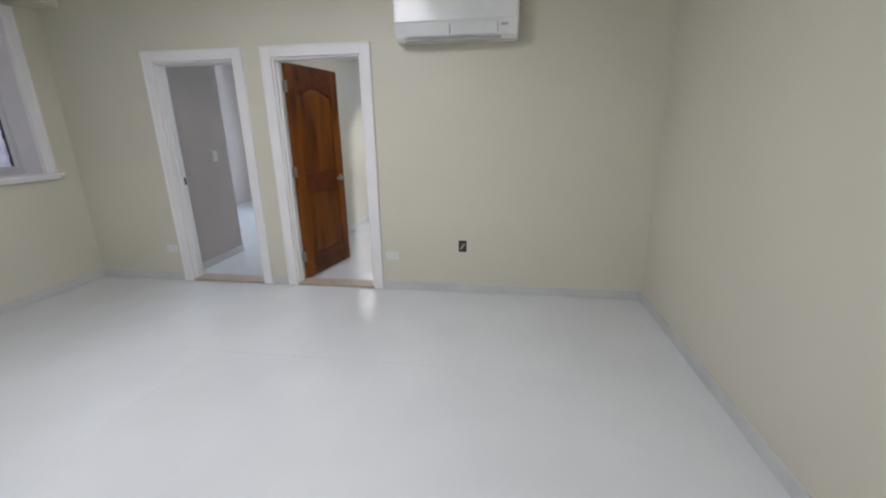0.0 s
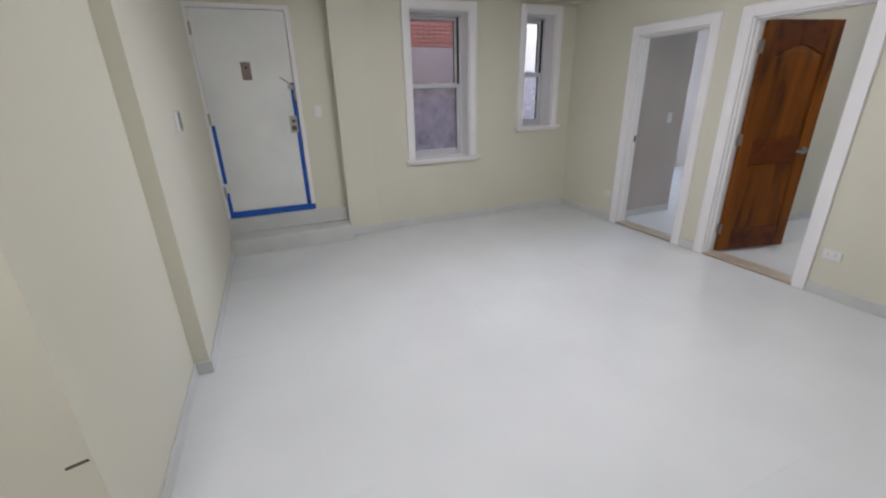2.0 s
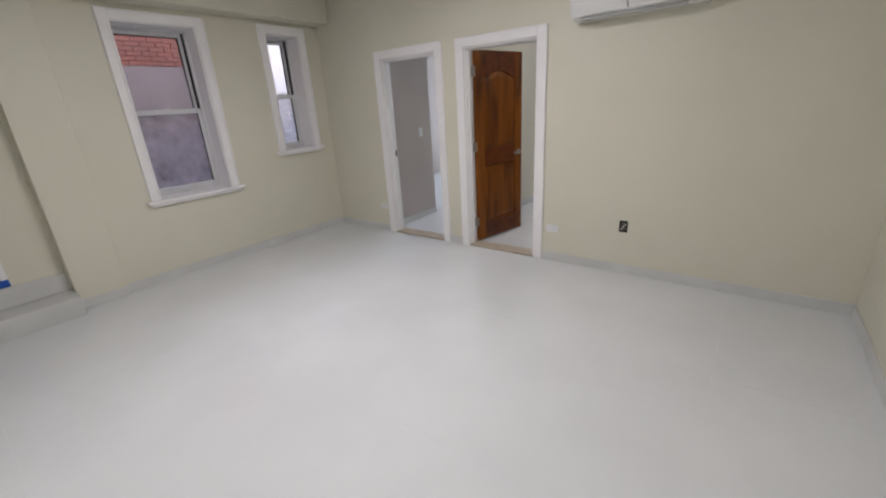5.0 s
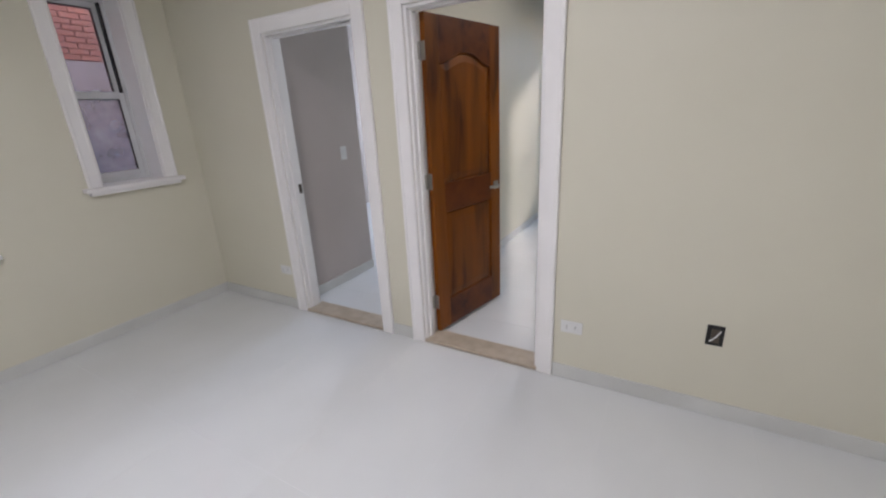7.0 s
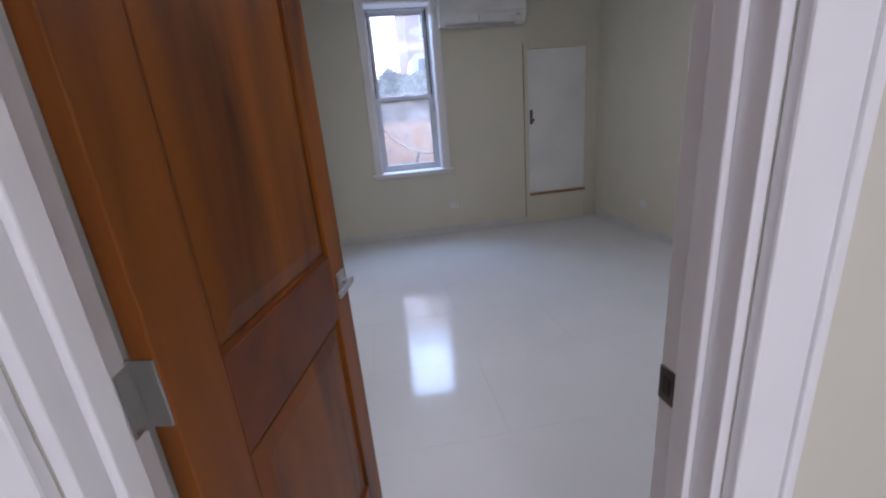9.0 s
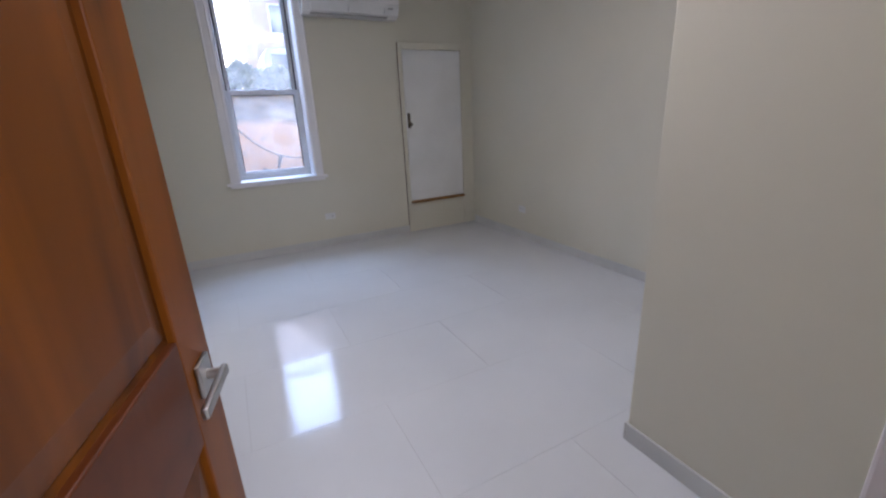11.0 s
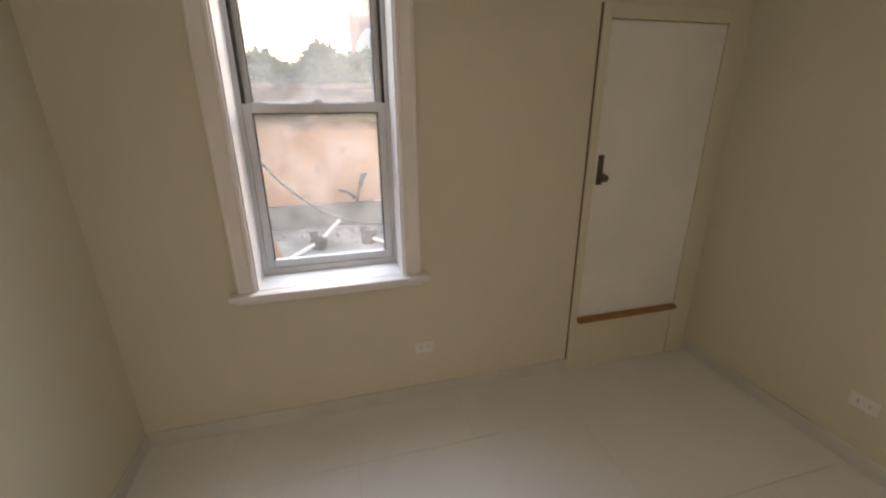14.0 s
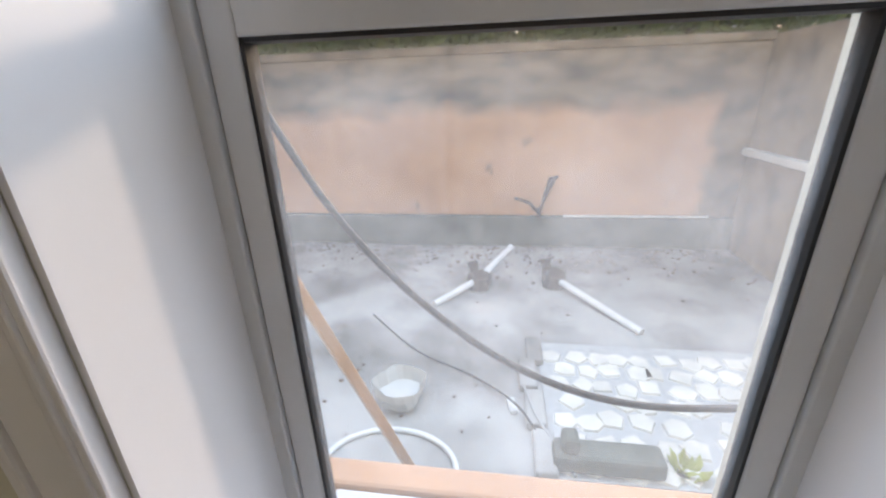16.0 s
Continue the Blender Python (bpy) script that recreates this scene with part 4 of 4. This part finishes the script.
def van():
    x0, y0, L, W, H = 4.1, 15.6, 4.9, 1.9, 2.05
    v = thing("van", (x0 + L / 2, y0 + W / 2, ST), "parked white passenger van with dark side windows", "van")
    prof = [(0, 0.35), (0, 1.75), (0.12, H - 0.04), (0.3, H), (3.3, H), (3.55, H - 0.06), (4.25, 1.18), (4.8, 1.02), (L, 0.8), (L, 0.35)]
    bm = bmesh.new()
    a = [bm.verts.new((x0 + p, y0, ST + q)) for p, q in prof]
    b = [bm.verts.new((x0 + p, y0 + W, ST + q)) for p, q in prof]
    n = len(prof)
    for i in range(n):
        bm.faces.new((a[i], a[(i + 1) % n], b[(i + 1) % n], b[i]))
    bm.faces.new(a[::-1]), bm.faces.new(b)
    bmesh.ops.recalc_face_normals(bm, faces=bm.faces)
    bmesh.ops.bevel(bm, geom=list(bm.edges), offset=0.05, segments=3, profile=0.5, affect="EDGES")
    part("body", bm, M_VAN, v)
    for p, q in ((0.25, 1.1), (1.2, 1.95), (2.05, 2.85), (2.95, 3.6)):
        part("side_window", box((x0 + p, y0 - 0.012, ST + 1.35), (x0 + q, y0 + 0.01, ST + 1.85), 0.03), M_CARGLASS, v)
    part("roof_rack", boxes(((x0 + 0.6, y0 + 0.3, ST + H), (x0 + 2.8, y0 + 0.36, ST + H + 0.07)), ((x0 + 1.2, y0 + 0.3, ST + H), (x0 + 1.25, y0 + 1.5, ST + H + 0.07)), bevel=0.01), M_RUST, v)
    for p in (0.9, 3.9):
        w = part("wheel", rod((x0 + p, y0 - 0.01, ST + 0.34), (x0 + p, y0 + 0.2, ST + 0.34), 0.34, seg=24), M_BLACK, v)
        part("rim", rod((x0 + p, y0 - 0.02, ST + 0.34), (x0 + p, y0 + 0.01, ST + 0.34), 0.2, seg=16), M_STEEL, w)


van()


def facade(name, x0, x1, y, h, mat, label, storeys, bays, first):
    o = thing(name, ((x0 + x1) / 2, y, ST), label, "building")
    part("wall", box((x0, y, ST), (x1, y + 8, ST + h)), mat, o)
    part("roof", box((x0 - 0.2, y - 0.25, ST + h), (x1 + 0.2, y + 8.2, ST + h + 0.3), 0.03), M_CONC, o)
    for s in range(storeys):
        for b in range(bays):
            cx, z = x0 + (x1 - x0) * (b + 0.5) / bays, ST + first + s * 3.0
            w = part("window", box((cx - 0.55, y - 0.05, z), (cx + 0.55, y + 0.02, z + 1.5), 0.01), M_TRIM, o)
            part("pane", box((cx - 0.47, y - 0.07, z + 0.08), (cx + 0.47, y - 0.045, z + 1.42)), M_CARGLASS, w)


facade("apartment_building", 4.95, 13.3, 26.0, 10.0, M_PINKFACADE, "pink rendered building across the street", 3, 3, 4.3)

# ---- the neighbouring wall beyond the living room windows ----
nb = setting(thing("neighbour_wall", (-3.2, -0.5, -0.25), "neighbouring wall, red brick above pale painted render", "facade"))
part("render_coat", box((-3.6, -12, -0.25), (-3.2, 1.0, 2.32)), M_LILAC, nb, "pale lilac-grey painted render")
part("mortar", box((-3.6, -12, 2.32), (-3.212, 1.0, 5.2)), M_MORTAR, nb)
bmk = bmesh.new()
add_box(bmk, (0, 0, 0), (0.03, 0.205, 0.058), 0.004)
brick_mesh = bpy.data.meshes.new("brick")
bmk.to_mesh(brick_mesh)
bmk.free()
brick_mesh.materials.append(M_BRICK)
for r in range(14):
    for c in range(13):
        b = new("brick", brick_mesh)
        b.parent = nb
        b.matrix_parent_inverse = nb.matrix_basis.inverted()
        b.location = (-3.228, -1.9 + c * 0.215 + (0.107 if r % 2 else 0), 2.33 + r * 0.068)
bm = bmesh.new()
for r in range(42):
    for c in range(44):
        y = -6.5 + c * 0.215 + (0.107 if r % 2 else 0)
        if y > 0.8 or (r < 14 and -1.93 < y < 0.87):
            continue
        z = 2.33 + r * 0.068
        q = [(-3.2, y, z), (-3.2, y + 0.205, z), (-3.2, y + 0.205, z + 0.058), (-3.2, y, z + 0.058)]
        w = [bm.verts.new(p) for p in q] + [bm.verts.new((-3.22, p[1], p[2])) for p in q]
        bm.faces.new(w[:4])
        for k in range(4):
            bm.faces.new((w[k], w[k + 4], w[(k + 1) % 4 + 4], w[(k + 1) % 4]))
bmesh.ops.recalc_face_normals(bm, faces=bm.faces)
tagged(part("brickwork", bm, M_BRICK, nb), "red brickwork", kind="stuff")
wb = thing("white_building", (-9, 9, -0.25), "sunlit white rendered building beyond the passage", "building")
part("wall", box((-12, -1, -0.25), (-6.6, 20, 8.5)), M_WHITE_RENDER, wb)
part("roof", box((-12.2, -1.2, 8.5), (-6.4, 20.2, 8.8), 0.03), M_CONC, wb)


# ---- floors: tiles ----
def tiled_floor(name, x0, x1, y0, y1, px, py, ox, oy, label, grout, joint=0.003, bond=0.0):
    f = setting(part(name, box((x0, y0, -0.1), (x1, y1, -joint)), grout), label, "floor")
    g = 0.0007
    meshes = {}
    ax = [ox + px * k for k in range(-20, 21)]
    ay = [oy + py * k for k in range(-20, 21)]
    for a0 in ax:
        for k, b in enumerate(ay):
            a = a0 + bond * (k % 2)
            p0, p1, q0, q1 = max(a + g, x0), min(a + px - g, x1), max(b + g, y0), min(b + py - g, y1)
            if p1 - p0 < 0.01 or q1 - q0 < 0.01:
                continue
            key = (round(p1 - p0, 4), round(q1 - q0, 4))
            if key not in meshes:
                bm = box((0, 0, -0.0025), (key[0], key[1], 0), 0.0003)
                me = bpy.data.meshes.new("tile")
                bm.to_mesh(me)
                bm.free()
                me.materials.append(M_TILE)
                meshes[key] = me
            t = new("tile", meshes[key])
            t.location = (p0, q0, 0)
            t.parent = f
    return f


tiled_floor("floor_living", -0.1, EX, -4.345, 0.0, 0.62, 1.24, 3.36, -3.72, "polished pale grey porcelain tile floor", M_GROUT_LIGHT, 0.0007)
tiled_floor("floor_passage", 3.40, EX, -6.6, -4.345, 0.62, 1.24, 3.36, -3.72, "polished pale grey porcelain tile floor", M_GROUT_LIGHT, 0.0007)
tiled_floor("floor_bedroom", 1.90, EX, DW, NY, 1.24, 0.635, 2.96, 1.09, "polished pale grey porcelain tile floor", M_GROUT, 0.002, 0.62)
tiled_floor("floor_hall", -1.25, 1.78, DW, NY, 1.24, 0.62, 0.3, 1.08, "polished pale tile floor of the hall", M_GROUT)
